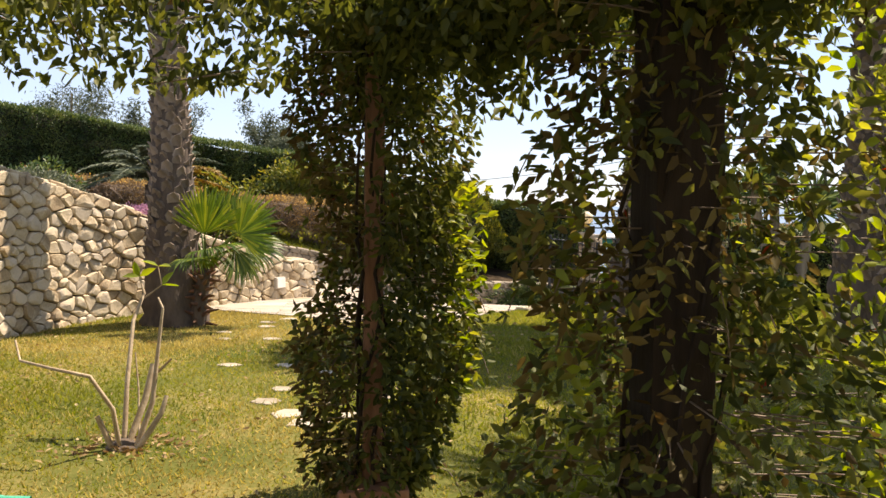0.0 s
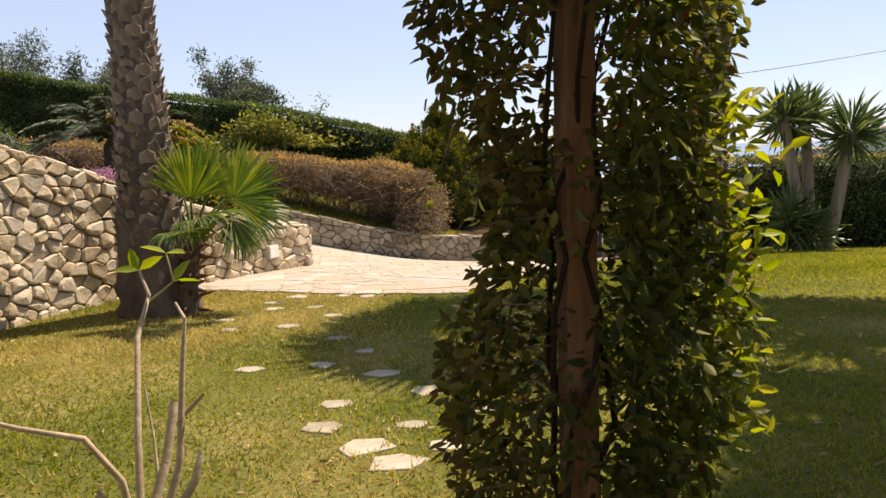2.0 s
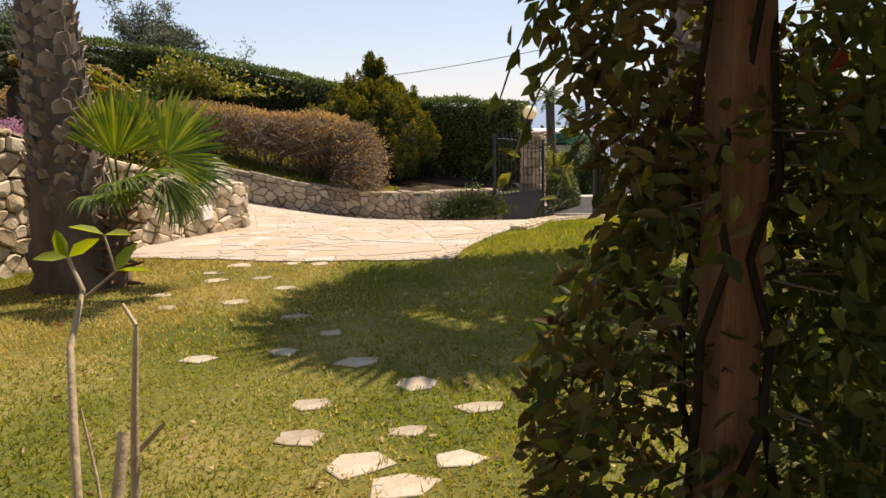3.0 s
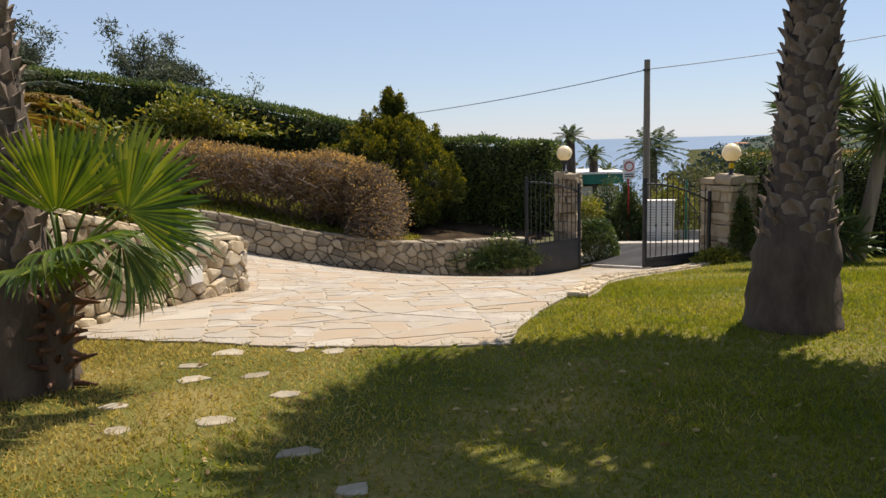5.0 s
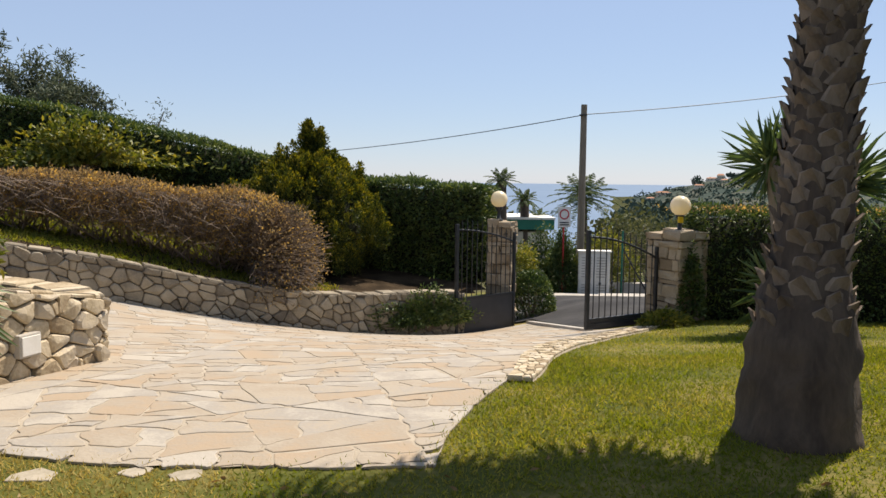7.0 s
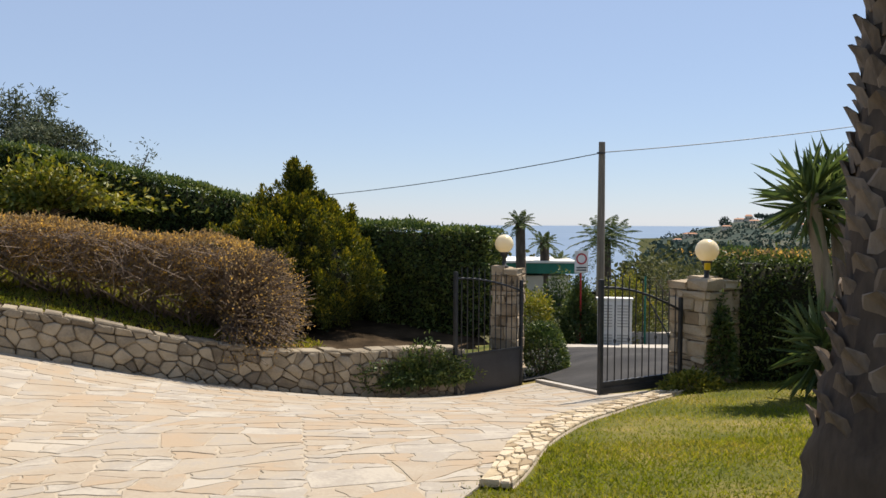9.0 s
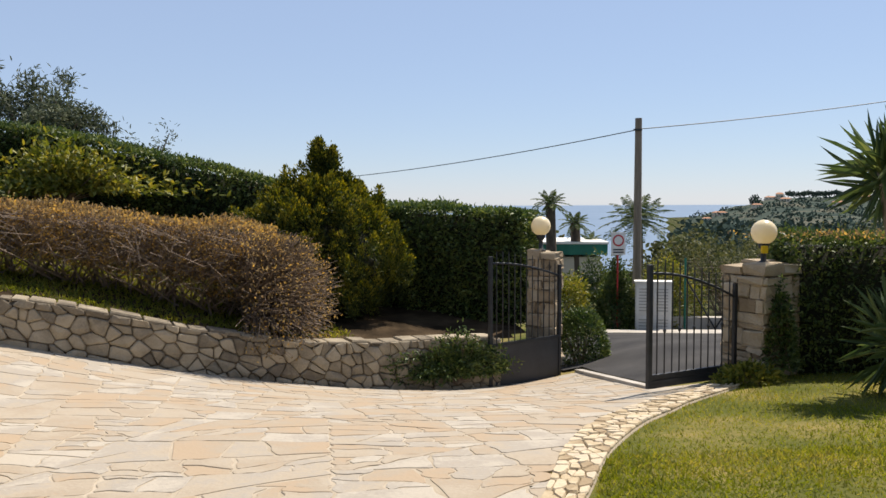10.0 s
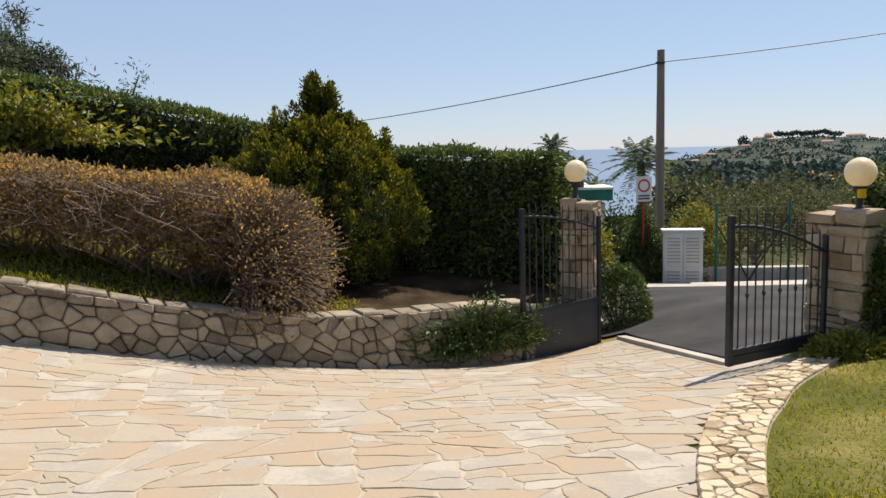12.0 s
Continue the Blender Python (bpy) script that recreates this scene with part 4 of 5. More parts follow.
def placed(VF, m):
    V = np.asarray(VF[0]) @ np.array(m.to_3x3()).T + np.array(m.translation)
    return V, VF[1]


def fan_frond(parent, root, way, stalk, leaf_len, spread=3.6, droop=0.6, tilt=0.0, n=34, material=None, name="frond"):
    """A stalk from root along way with a fan leaf at its end."""
    way = Vector(way).normalized()
    end = Vector(root) + way * stalk - Vector((0, 0, stalk * 0.12))
    mid = (Vector(root) + end) / 2 + Vector((0, 0, stalk * 0.06))
    x = (way - Vector((0, 0, 0.25 + tilt))).normalized()
    side = Vector((0, 0, 1)).cross(x)
    side = side.normalized() if side.length > 0.05 else Vector((1, 0, 0))
    side = (side + Vector((0, 0, rng.uniform(-0.35, 0.35)))).normalized()
    up = x.cross(side).normalized()
    side = up.cross(x)
    m = Matrix((x, side, up)).transposed().to_4x4()
    m.translation = end
    fr = part(name, placed(fan(n, leaf_len, spread, droop), m), material or M_FROND, parent)
    part("stalk", limb([root, mid, end], 0.022, 0.012, 5), M_FROND, fr)
    return fr


def fan_palm(at, label, height, r_base, r_mid, r_top, crown, boots, lean=(0, 0), skirt=1.2, n_frond=26, seed=1):
    """A washingtonia: flared foot, boot-covered trunk, crown of fans with hanging dry ones."""
    r = np.random.default_rng(seed)
    ob = thing("palm_tree", at, label, "palm tree")
    prof = [(0, r_base * 1.05), (0.08, r_base), (0.25, r_base * 0.95), (0.6, r_base * 0.86), (0.95, r_mid * 1.08), (1.15, r_mid), (1.7, r_mid * 0.9), (2.4, r_top), (height, r_top * 0.95)]
    V, F = [], []
    zs = np.concatenate([np.linspace(-0.1, 1.2, 18), np.linspace(1.3, height, 26)])
    sd = 22
    for z in zs:
        rr = np.interp(z, [p[0] for p in prof], [p[1] for p in prof])
        for kk in range(sd):
            a = 2 * math.pi * kk / sd
            q = rr * (1 + 0.04 * math.sin(a * 5 + z * 9) + 0.045 * r.normal())
            V.append((q * math.cos(a) + lean[0] * z, q * math.sin(a) + lean[1] * z, z))
    for j in range(len(zs) - 1):
        F += [[j * sd + kk, j * sd + (kk + 1) % sd, (j + 1) * sd + (kk + 1) % sd, (j + 1) * sd + kk] for kk in range(sd)]
    part("trunk", npmesh("trunk", V, F, True), M_BARK_TRUNK, ob)
    shapes = []
    for q in range(5):
        bm = bmesh.new()
        w, l, th = 0.062 * r.uniform(0.9, 1.25), 0.105 * r.uniform(0.8, 1.2), 0.022
        lo = [bm.verts.new(c) for c in ((-0.01, -w * 1.0, -l * 0.45), (-0.01, w * 1.0, -l * 0.45), (0.012, w * 0.85, l * 0.25), (0.028 + 0.02 * r.random(), w * 0.15, l * 0.55), (0.014, -w * 0.75, l * 0.3))]
        hi = [bm.verts.new((v.co.x + th * (1 if kk < 2 else 0.6), v.co.y * 0.8, v.co.z)) for kk, v in enumerate(lo)]
        for kk in range(5):
            bm.faces.new((lo[kk], lo[(kk + 1) % 5], hi[(kk + 1) % 5], hi[kk]))
        bm.faces.new(hi)
        bm.faces.new(lo[::-1])
        me = bpy.data.meshes.new("leaf_base")
        bmesh.ops.recalc_face_normals(bm, faces=bm.faces)
        bm.to_mesh(me)
        bm.free()
        me.materials.append(M_BARK)
        shapes.append(me)
    z0, z1 = 0.66, min(height, boots)
    nb = 270
    for kk in range(nb):
        z = z0 + (z1 - z0) * kk / nb
        a = kk * 2.39996 + r.normal() * 0.12
        rr = np.interp(z, [p[0] for p in prof], [p[1] for p in prof]) - 0.012
        b = new("leaf_base", shapes[kk % 5])
        b.parent = ob
        b.matrix_basis = pose(rr * math.cos(a) + lean[0] * z, rr * math.sin(a) + lean[1] * z, z, 0, r.uniform(0, 9), math.degrees(a)) @ Matrix.Scale(r.uniform(0.8, 1.25), 4) @ pose(0, 0, 0, r.normal() * 10, 0, 0)
    top = Vector((lean[0] * height, lean[1] * height, height))
    for kk in range(n_frond):
        a = kk * 2.39996
        el = 1.2 - 1.9 * kk / n_frond
        fan_frond(ob, top, (math.cos(a) * math.cos(el), math.sin(a) * math.cos(el), math.sin(el)), crown * r.uniform(0.8, 1.1), crown * 0.85, 3.4, 1.0 + 0.6 * kk / n_frond, 0.15, 26)
    return ob


palm_a = fan_palm((-2.78, 9.72, gz(-2.78, 9.72)), "tall palm tree with a rough boot-clad trunk by the stone wall", 8.2, 0.37, 0.255, 0.19, 0.9, 3.4, (-0.02, 0.0), seed=4)
palm_b = fan_palm((2.52, 10.1, gz(2.52, 10.1)), "tall palm tree with a flared trunk on the lawn", 4.6, 0.335, 0.2, 0.165, 1.0, 3.6, (0.055, 0.02), n_frond=60, seed=5)
palm_c = fan_palm((4.95, 9.5, gz(4.95, 9.5)), "tall palm tree with a grey boot-clad trunk", 5.0, 0.37, 0.25, 0.18, 1.0, 3.6, (0.0, 0.0), n_frond=42, seed=6)

# never in view: added so that its crown shades the right-hand lawn
palm_d = fan_palm((5.4, 7.3, gz(5.4, 7.3)), "unseen tall palm tree added to shade the lawn", 6.0, 0.38, 0.29, 0.205, 1.1, 3.6, (0.0, 0.0), n_frond=42, seed=9)

# young fan palm
fp = thing("fan_palm", (YP[0], YP[1], gz(*YP)), "young fan palm with bright green pleated leaves", "palm")
part("trunk", limb([(0, 0, -0.05), (0.02, 0.0, 0.25), (0.07, 0.0, 0.5), (0.1, 0.0, 0.7)], 0.10, 0.065, 10), M_BARK_TRUNK, fp)
for kk in range(44):
    a, z = kk * 2.4, 0.04 + 0.0145 * kk
    cx, ln = 0.1 * (z / 0.7) ** 1.4, rng.uniform(0.09, 0.17)
    B = Vector((cx + math.cos(a) * (0.07 + ln), math.sin(a) * (0.07 + ln), z + rng.uniform(-0.03, 0.09)))
    part("dry_sheath", prisms([(cx + math.cos(a) * 0.06, math.sin(a) * 0.06, z)], [B], 0.03, 0.008, 5), M_SHEATH, fp)


def fan_leaf(parent, root, hub, axis, face, length, spread, droop, n=30):
    """A fan leaf whose middle rib runs along axis from its hub, with its stalk down to the root."""
    x = Vector(axis).normalized()
    side = Vector(face).cross(x).normalized()
    m = Matrix((x, side, x.cross(side))).transposed().to_4x4()
    m.translation = Vector(hub)
    fr = part("frond", placed(fan(n, length, spread, droop, 0.64, 0.6), m), M_FROND, parent)
    mid = (Vector(root) + Vector(hub)) / 2 + Vector((0, 0, 0.07))
    part("stalk", limb([root, mid, hub], 0.016, 0.009, 6), M_FROND, fr)
    return fr


for hub, axis, face, ln, spread, dr in [((0.55, -0.05, 0.98), (0.6, -0.1, 0.6), (-0.1, -0.9, 0.35), 0.56, 3.1, 0.12), ((0.2, -0.16, 0.98), (0.12, -0.15, 1), (0.25, -0.9, 0.2), 0.54, 2.3, 0.1),
                                        ((0.56, -0.24, 0.84), (0.45, -0.25, -0.85), (0.6, -0.5, 0.5), 0.50, 1.9, 0.3), ((-0.08, 0.36, 0.92), (-0.25, 0.35, 0.9), (0.2, -0.85, 0.35), 0.52, 2.4, 0.12),
                                        ((0.02, 0.25, 1.04), (-0.05, 0.3, 0.95), (0, -0.9, 0.4), 0.54, 2.6, 0.1), ((0.40, 0.30, 0.96), (0.6, 0.5, 0.6), (-0.3, -0.8, 0.5), 0.54, 2.9, 0.15),
                                        ((0.33, -0.40, 0.84), (0.6, -0.7, 0.1), (0.1, -0.35, 0.9), 0.50, 2.7, 0.5), ((0.3, 0.1, 1.02), (0.3, 0.1, 0.95), (0.1, -0.9, 0.3), 0.52, 2.5, 0.15),
                                        ((0.58, 0.12, 0.84), (0.95, 0.1, -0.15), (0.1, -0.6, 0.8), 0.5, 2.6, 0.4), ((0.16, -0.36, 0.74), (0.35, -0.9, -0.1), (0.0, -0.25, 0.95), 0.45, 2.4, 0.55)]:
    fan_leaf(fp, (0.1, 0, 0.62), Vector(hub) + Vector((-0.06, 0, 0.07)), axis, face, ln, spread, dr)

# feather palm behind the wall
cy = thing("cycad", (-4.0, 12.4, float(left_bed(-4.0, 12.4))), "cycad with arching feathery leaves turning orange", "plant")
part("trunk", lathe([(0.16, -0.05), (0.19, 0.25), (0.17, 0.95), (0.06, 1.1)], 12), M_BARK_TRUNK, cy)


def feather(parent, root, way, length, material, n=46, leaf=0.2, arch=0.5):
    way = Vector(way).normalized()
    flat = Vector((way.x, way.y, 0)).normalized()
    pts = [Vector(root) + way * length * s - Vector((0, 0, arch * length * s * s)) for s in np.linspace(0, 1, 12)]
    fr = part("frond", limb(pts, 0.014, 0.004, 5), material, parent)
    s = rng.uniform(0.12, 1.0, n * 2)
    P = np.stack([np.interp(s, np.linspace(0, 1, 12), [p[k] for p in pts]) for k in range(3)], 1)
    side = np.array(Vector((0, 0, 1)).cross(flat))
    sg = np.where(np.arange(n * 2) % 2 == 0, 1.0, -1.0)[:, None]
    D = side * sg + np.array(flat) * 0.55 + np.array([0, 0, -0.25]) + rng.normal(size=(n * 2, 3)) * 0.08
    part("leaf_fringe", leaves(P, D, leaf * np.sin(np.clip(s, 0.1, 0.97) * math.pi) ** 0.5, max(0.026, leaf * 0.06), 0.2, 0.1), material, fr, kind="stuff")
    return fr


for kk in range(22):
    a = kk * 2.4
    el = 1.15 - 0.9 * kk / 22
    feather(cy, (0, 0, 1.05), (math.cos(a) * math.cos(el), math.sin(a) * math.cos(el), math.sin(el)), 1.35, M_FROND_DRY if math.cos(a) > 0.1 and kk > 9 else M_OLIVE, 110, 0.19, 0.55)

bush("leafy light green shrub behind the stone wall", (-3.25, 12.95, float(left_bed(-3.25, 12.95)) - 0.05), (0.65, 0.5, 0.98), 4200, 0.09, M_YELLOWBUSH, 1.0)
bush("dry greyish shrub trailing over the wall top", (-4.5, 9.7, float(left_bed(-4.5, 9.7)) - 0.05), (0.55, 1.0, 0.28), 3200, 0.05, M_OLIVE, 2.0)
bush("mauve-flowered shrub on the wall top", (-3.75, 11.0, float(left_bed(-3.75, 11.0)) - 0.05), (0.35, 0.4, 0.32), 1500, 0.045, M_FLOWER, 3.0)
bush("dark green shrub in the raised bed", (-5.4, 11.4, float(left_bed(-5.4, 11.4)) - 0.05), (0.9, 0.9, 0.75), 4200, 0.075, M_HEDGE, 4.0)
bush("dark green shrub behind the stone wall", (-5.6, 9.3, float(left_bed(-5.6, 9.3)) - 0.05), (0.7, 0.9, 0.5), 3500, 0.07, M_HEDGE, 4.4)
bush("yellow-green loquat bush against the tall hedge", (-3.85, 21.75, float(upper_bed(-3.85, 21.75)) + 0.72), (1.5, 0.5, 0.62), 4600, 0.12, M_YELLOWBUSH, 5.0, rough=0.75, core=0.25)
bush("round clipped dark bush at the gate pillar", (4.42, 20.55, gz(4.42, 20.55) - 0.1), (0.47, 0.45, 0.82), 6200, 0.055, M_HEDGE, 6.0, core=0.85, rough=0.08)
wall_ivy = bush("ivy trailing over the low wall by the gate", (2.1, 18.84, -1.05), (0.8, 0.15, 0.5), 9500, 0.06, M_HEDGE, 7.0, core=0.1, rough=0.45, name="ivy", category="climber")
wall_ivy.rotation_euler[2] = 0.29
bush("ivy climbing the gate pillar", (5.6, 16.72, gz(5.6, 16.6) - 0.05), (0.2, 0.14, 0.85), 2200, 0.06, M_HEDGE, 7.5, name="ivy", category="climber")
bush("low ivy at the foot of the gate pillar", (5.1, 16.5, gz(5.1, 16.5) - 0.03), (0.42, 0.25, 0.2), 1300, 0.07, M_YELLOWBUSH, 8.0, name="ivy", category="climber")
small_tree("olive tree rising above the tall hedge", (-5.0, 24.6, 0.9), 3.0, (1.0, 0.12), 7500, 0.12, M_OLIVE, 0.4, 0.25)
small_tree("olive tree behind the tall hedge", (-8.6, 25.2, 1.4), 2.9, (1.15, 0.15), 6500, 0.13, M_OLIVE, 1.4, 0.25)
small_tree("thin olive tree behind the tall hedge", (-11.2, 25.0, 1.6), 3.2, (1.3, 0.16), 3600, 0.12, M_OLIVE, 2.4, 0.25)
small_tree("small olive tree behind the tall hedge", (-3.0, 24.2, 0.8), 2.05, (0.5, 0.1), 900, 0.09, M_OLIVE, 3.1, 0.25)

# yucca
yu = thing("yucca", (6.3, 15.3, gz(6.3, 15.3)), "yucca with three stems and spiky leaf heads", "yucca")
for k, (bx, by, tx, ty, tz, rr, nl, ll) in enumerate([(-0.12, 0, -0.42, 0.1, 2.25, 0.08, 130, 0.62), (0.02, 0.05, 0.0, 0.25, 2.3, 0.08, 120, 0.6), (0.3, 0, 0.6, -0.1, 2.0, 0.085, 140, 0.66), (-0.25, -0.1, -0.45, -0.2, 0.6, 0.06, 130, 0.65), (0.0, -0.15, -0.1, -0.3, 0.35, 0.06, 80, 0.55)]):
    stem = part("stem", limb([(bx, by, -0.05), ((bx + tx) / 2 + 0.03, (by + ty) / 2, tz * 0.5), (tx, ty, tz)], rr * 1.35, rr, 9), M_POLE, yu)
    d = unit(rng.normal(size=(nl, 3)) + np.array([0, 0, 0.35]))
    P = np.array([tx, ty, tz]) + d * 0.05 + np.stack([np.zeros(nl), np.zeros(nl), rng.uniform(-0.2, 0.08, nl)], 1)
    part("leaf_head", leaves(P, d, ll * rng.uniform(0.75, 1.1, nl), 0.045, 0.35, 0.12), M_YUCCA, stem)

# ---- gate ----


def pillar(at, w, top, turn, label, seed):
    """A square gate pillar of coursed stone blocks with a cap course."""
    x, y = at
    z0 = gz(x, y) - 0.1
    ob = thing("gate_pillar", (x, y, z0), label, "pillar", "gate pillars")
    ob.rotation_euler[2] = turn
    h = top - z0
    part("core", boxed((w - 0.06, w - 0.06, h - 0.05), (0, 0, h / 2 - 0.02)), M_JOINT, ob)
    r = np.random.default_rng(seed)
    z = 0.0
    while z < h - 0.2:
        ch = min(r.choice([0.07, 0.1, 0.13, 0.17, 0.2]), h - 0.13 - z)
        if ch < 0.05:
            break
        for side in range(4):
            cut = r.uniform(0.3, 0.7) * w
            cuts = [0, cut, w] if r.random() < 0.6 - 0.8 * (w - 0.42) / 0.2 else [0, cut * 0.55, cut * 1.15, w]
            for u0, u1 in zip(cuts, cuts[1:]):
                bw = u1 - u0 - 0.014
                bm = boxed((bw, 0.07, ch - 0.014), ((u0 + u1) / 2 - w / 2, -w / 2 + 0.035 + r.uniform(-0.028, 0.022), z + ch / 2), 0.014)
                for v in bm.verts:
                    v.co += Vector(r.normal(size=3) * 0.009)
                bmesh.ops.rotate(bm, verts=bm.verts, cent=(0, 0, 0), matrix=Matrix.Rotation(side * math.pi / 2, 3, 'Z'))
                part("block", bm, M_PILLAR, ob)
        z += ch
    for cx, cy, cw, cd in ((-0.27, -0.27, 0.5, 0.5), (0.25, -0.25, 0.54, 0.52), (-0.24, 0.27, 0.55, 0.5), (0.28, 0.26, 0.46, 0.5)):
        ch = r.uniform(0.09, 0.14)
        bm = boxed((cw * w * 1.03, cd * w * 1.03, ch), (cx * w * 1.03, cy * w * 1.03, h - 0.13 + ch / 2), 0.018)
        for v in bm.verts:
            v.co += Vector(r.normal(size=3) * 0.009)
        part("capstone", bm, M_PILLAR, ob)
    return ob


PL, PR = (3.66, 20.0), (5.55, 17.1)
pillar(PL, 0.42, 0.70, -0.58, "square gate pillar of pale stacked stone", 31)
pillar(PR, 0.62, 0.70, 0.35, "broad gate pillar of pale stacked stone with ivy", 32)


def globe_lamp(at, z, label, box_on):
    ob = thing("globe_lamp", (*at, z), label, "lamp", "globe lamps on the gate pillars")
    part("base", lathe([(0.075, -0.01), (0.075, 0.015), (0.035, 0.03), (0.03, 0.16), (0.06, 0.19), (0.07, 0.24), (0.05, 0.25)], 16), M_IRON, ob)
    bm = bmesh.new()
    bmesh.ops.create_uvsphere(bm, u_segments=28, v_segments=18, radius=0.15, matrix=Matrix.Translation((0, 0, 0.375)))
    for f in bm.faces:
        f.smooth = True
    part("globe", bm, M_GLOBE, ob, "opal cream globe")
    if box_on:
        part("sensor", boxed((0.07, 0.05, 0.09), (-0.03, -0.07, 0.17), 0.008), M_YELLOW, ob, "small yellow warning lamp")
    return ob


globe_lamp((3.57, 19.93), 0.695, "globe lamp on a black stem on the gate pillar", False)
globe_lamp((5.52, 17.0), 0.695, "globe lamp on a black stem with a yellow warning light", True)


def gate_leaf(hinge, free, z_foot, z_hinge, z_free, label, panel):
    """An iron leaf from hinge to free end: frame, arched rail, bars, and a sheet below or open bars."""
    hx, hy = hinge
    ln = math.hypot(free[0] - hx, free[1] - hy)
    ob = thing("gate_leaf", (hx, hy, z_foot), label, "gate", "gate leaves")
    ob.rotation_euler[2] = math.atan2(free[1] - hy, free[0] - hx)
    h0, h1 = z_hinge - z_foot, z_free - z_foot
    part("hinge_post", boxed((0.045, 0.045, h0 + 0.06), (0.02, 0, (h0 + 0.06) / 2), 0.004), M_IRON, ob)
    part("end_post", boxed((0.055, 0.05, h1 + 0.02), (ln, 0, (h1 + 0.02) / 2 - 0.02), 0.004), M_IRON, ob)
    lock = 0.66 if panel else 0.11
    part("bottom_rail", boxed((ln, 0.04, 0.05), (ln / 2, 0, 0.04), 0.004), M_IRON, ob)
    part("lock_rail", boxed((ln, 0.042, 0.045), (ln / 2, 0, lock), 0.004), M_IRON, ob)
    arc = [(ln * s, 0, h0 - 0.12 + (h1 - h0 + 0.02) * math.sin(s * math.pi / 2) ** 0.9) for s in np.linspace(0, 1, 16)]
    part("arched_rail", limb(arc, 0.016, 0.016, 6), M_IRON, ob)
    if panel:
        part("sheet", boxed((ln - 0.04, 0.012, lock - 0.06), (ln / 2, 0, lock / 2 + 0.02), 0.002), M_PANEL, ob, "plain dark sheet-metal panel")
    else:
        part("foot_sheet", boxed((ln - 0.04, 0.012, 0.11), (ln / 2, 0, 0.03), 0.002), M_PANEL, ob)
    nb = 12
    for k in range(1, nb):
        s = k / nb
        top = h0 + (h1 - h0) * math.sin(s * math.pi / 2) ** 0.9 + 0.02
        part("bar", prisms([(ln * s, 0, lock)], [(ln * s, 0, top)], 0.0085, 0.0085, 6), M_IRON, ob)
        part("spike", prisms([(ln * s, 0, top)], [(ln * s, 0, top + 0.06)], 0.011, 0.001, 4), M_IRON, ob)
        if not panel and k % 2 == 0:
            part("collar", lathe([(0.009, -0.03), (0.02, 0), (0.009, 0.03)], 8, (ln * s, 0, 0.62)), M_IRON, ob)
    return ob


gate_leaf((3.80, 19.66), (2.59, 19.0), -1.24, 0.44, 0.68, "open iron gate leaf with bars above a dark sheet panel", True)
gate_leaf((5.18, 17.0), (3.89, 16.53), -0.64, 0.40, 0.74, "open iron gate leaf of plain dark bars", False)

# ---- outside the gate ----
cab = thing("meter_cabinet", (7.73, 25.4, -1.66), "white louvred meter cabinet with four small doors", "cabinet")
cab.rotation_euler[2] = -0.34
part("body", boxed((0.80, 0.3, 1.24), (0, 0, 0.62), 0.01), M_WHITE, cab)
for cx in (-0.19, 0.19):
    for cz, ch in ((0.84, 0.64), (0.30, 0.40)):
        dr = part("door", boxed((0.355, 0.02, ch), (cx, -0.162, cz), 0.006), M_WHITE, cab)
        for k in range(int(ch / 0.07) - 1):
            part("slat", boxed((0.26, 0.012, 0.022), (cx, -0.177, cz - ch / 2 + 0.09 + k * 0.07), 0.003), M_CONCRETE, dr)
part("roof", boxed((0.86, 0.36, 0.04), (0, -0.01, 1.26), 0.008), M_WHITE, cab)
sg = thing("road_sign", (6.95, 25.6, -1.55), "white sign with a red ring on a thin post", "sign")
part("post", prisms([(0, 0, 0)], [(0, 0, 2.2)], 0.022, 0.022, 8), M_RED, sg)
plate = part("plate", boxed((0.34, 0.012, 0.52), (0, -0.03, 2.02), 0.004), M_WHITE, sg)
bm = bmesh.new()
ring = [[bm.verts.new((r * math.cos(a), -0.04, 2.09 + r * math.sin(a))) for a in (2 * math.pi * i / 28 for i in range(28))] for r in (0.135, 0.10)]
for i in range(28):
    bm.faces.new((ring[0][i], ring[0][(i + 1) % 28], ring[1][(i + 1) % 28], ring[1][i]))
part("ring", bm, M_RED, plate)
for k in range(2):
    part("line", boxed((0.25, 0.004, 0.03), (0, -0.04, 1.88 - k * 0.06)), M_IRON, plate)

up = thing("utility_pole", (8.27, 27.7, -2.2), "weathered wooden utility pole with two cables", "pole")
part("shaft", limb([(0, 0, -0.1), (0, 0, 3.0), (0, 0, 5.75)], 0.12, 0.085, 12), M_POLE, up)
part("bracket", boxed((0.22, 0.04, 0.04), (-0.06, -0.1, 5.45)), M_IRON, up)


def cable(a, b, sag, label):
    pts = [Vector(a).lerp(Vector(b), s) - Vector((0, 0, sag * 4 * s * (1 - s))) for s in np.linspace(0, 1, 30)]
    ob = part("cable", limb(pts, 0.013, 0.013, 5), M_IRON, None, label)
    return tagged(ob, category="cable", group="overhead cables")


cable((8.2, 27.65, 3.25), (-6.5, 48, 2.4), 0.5, "dark overhead cable sagging from the pole")
cable((8.35, 27.7, 3.28), (26, 30, 6.0), 0.25, "dark overhead cable running on from the pole")

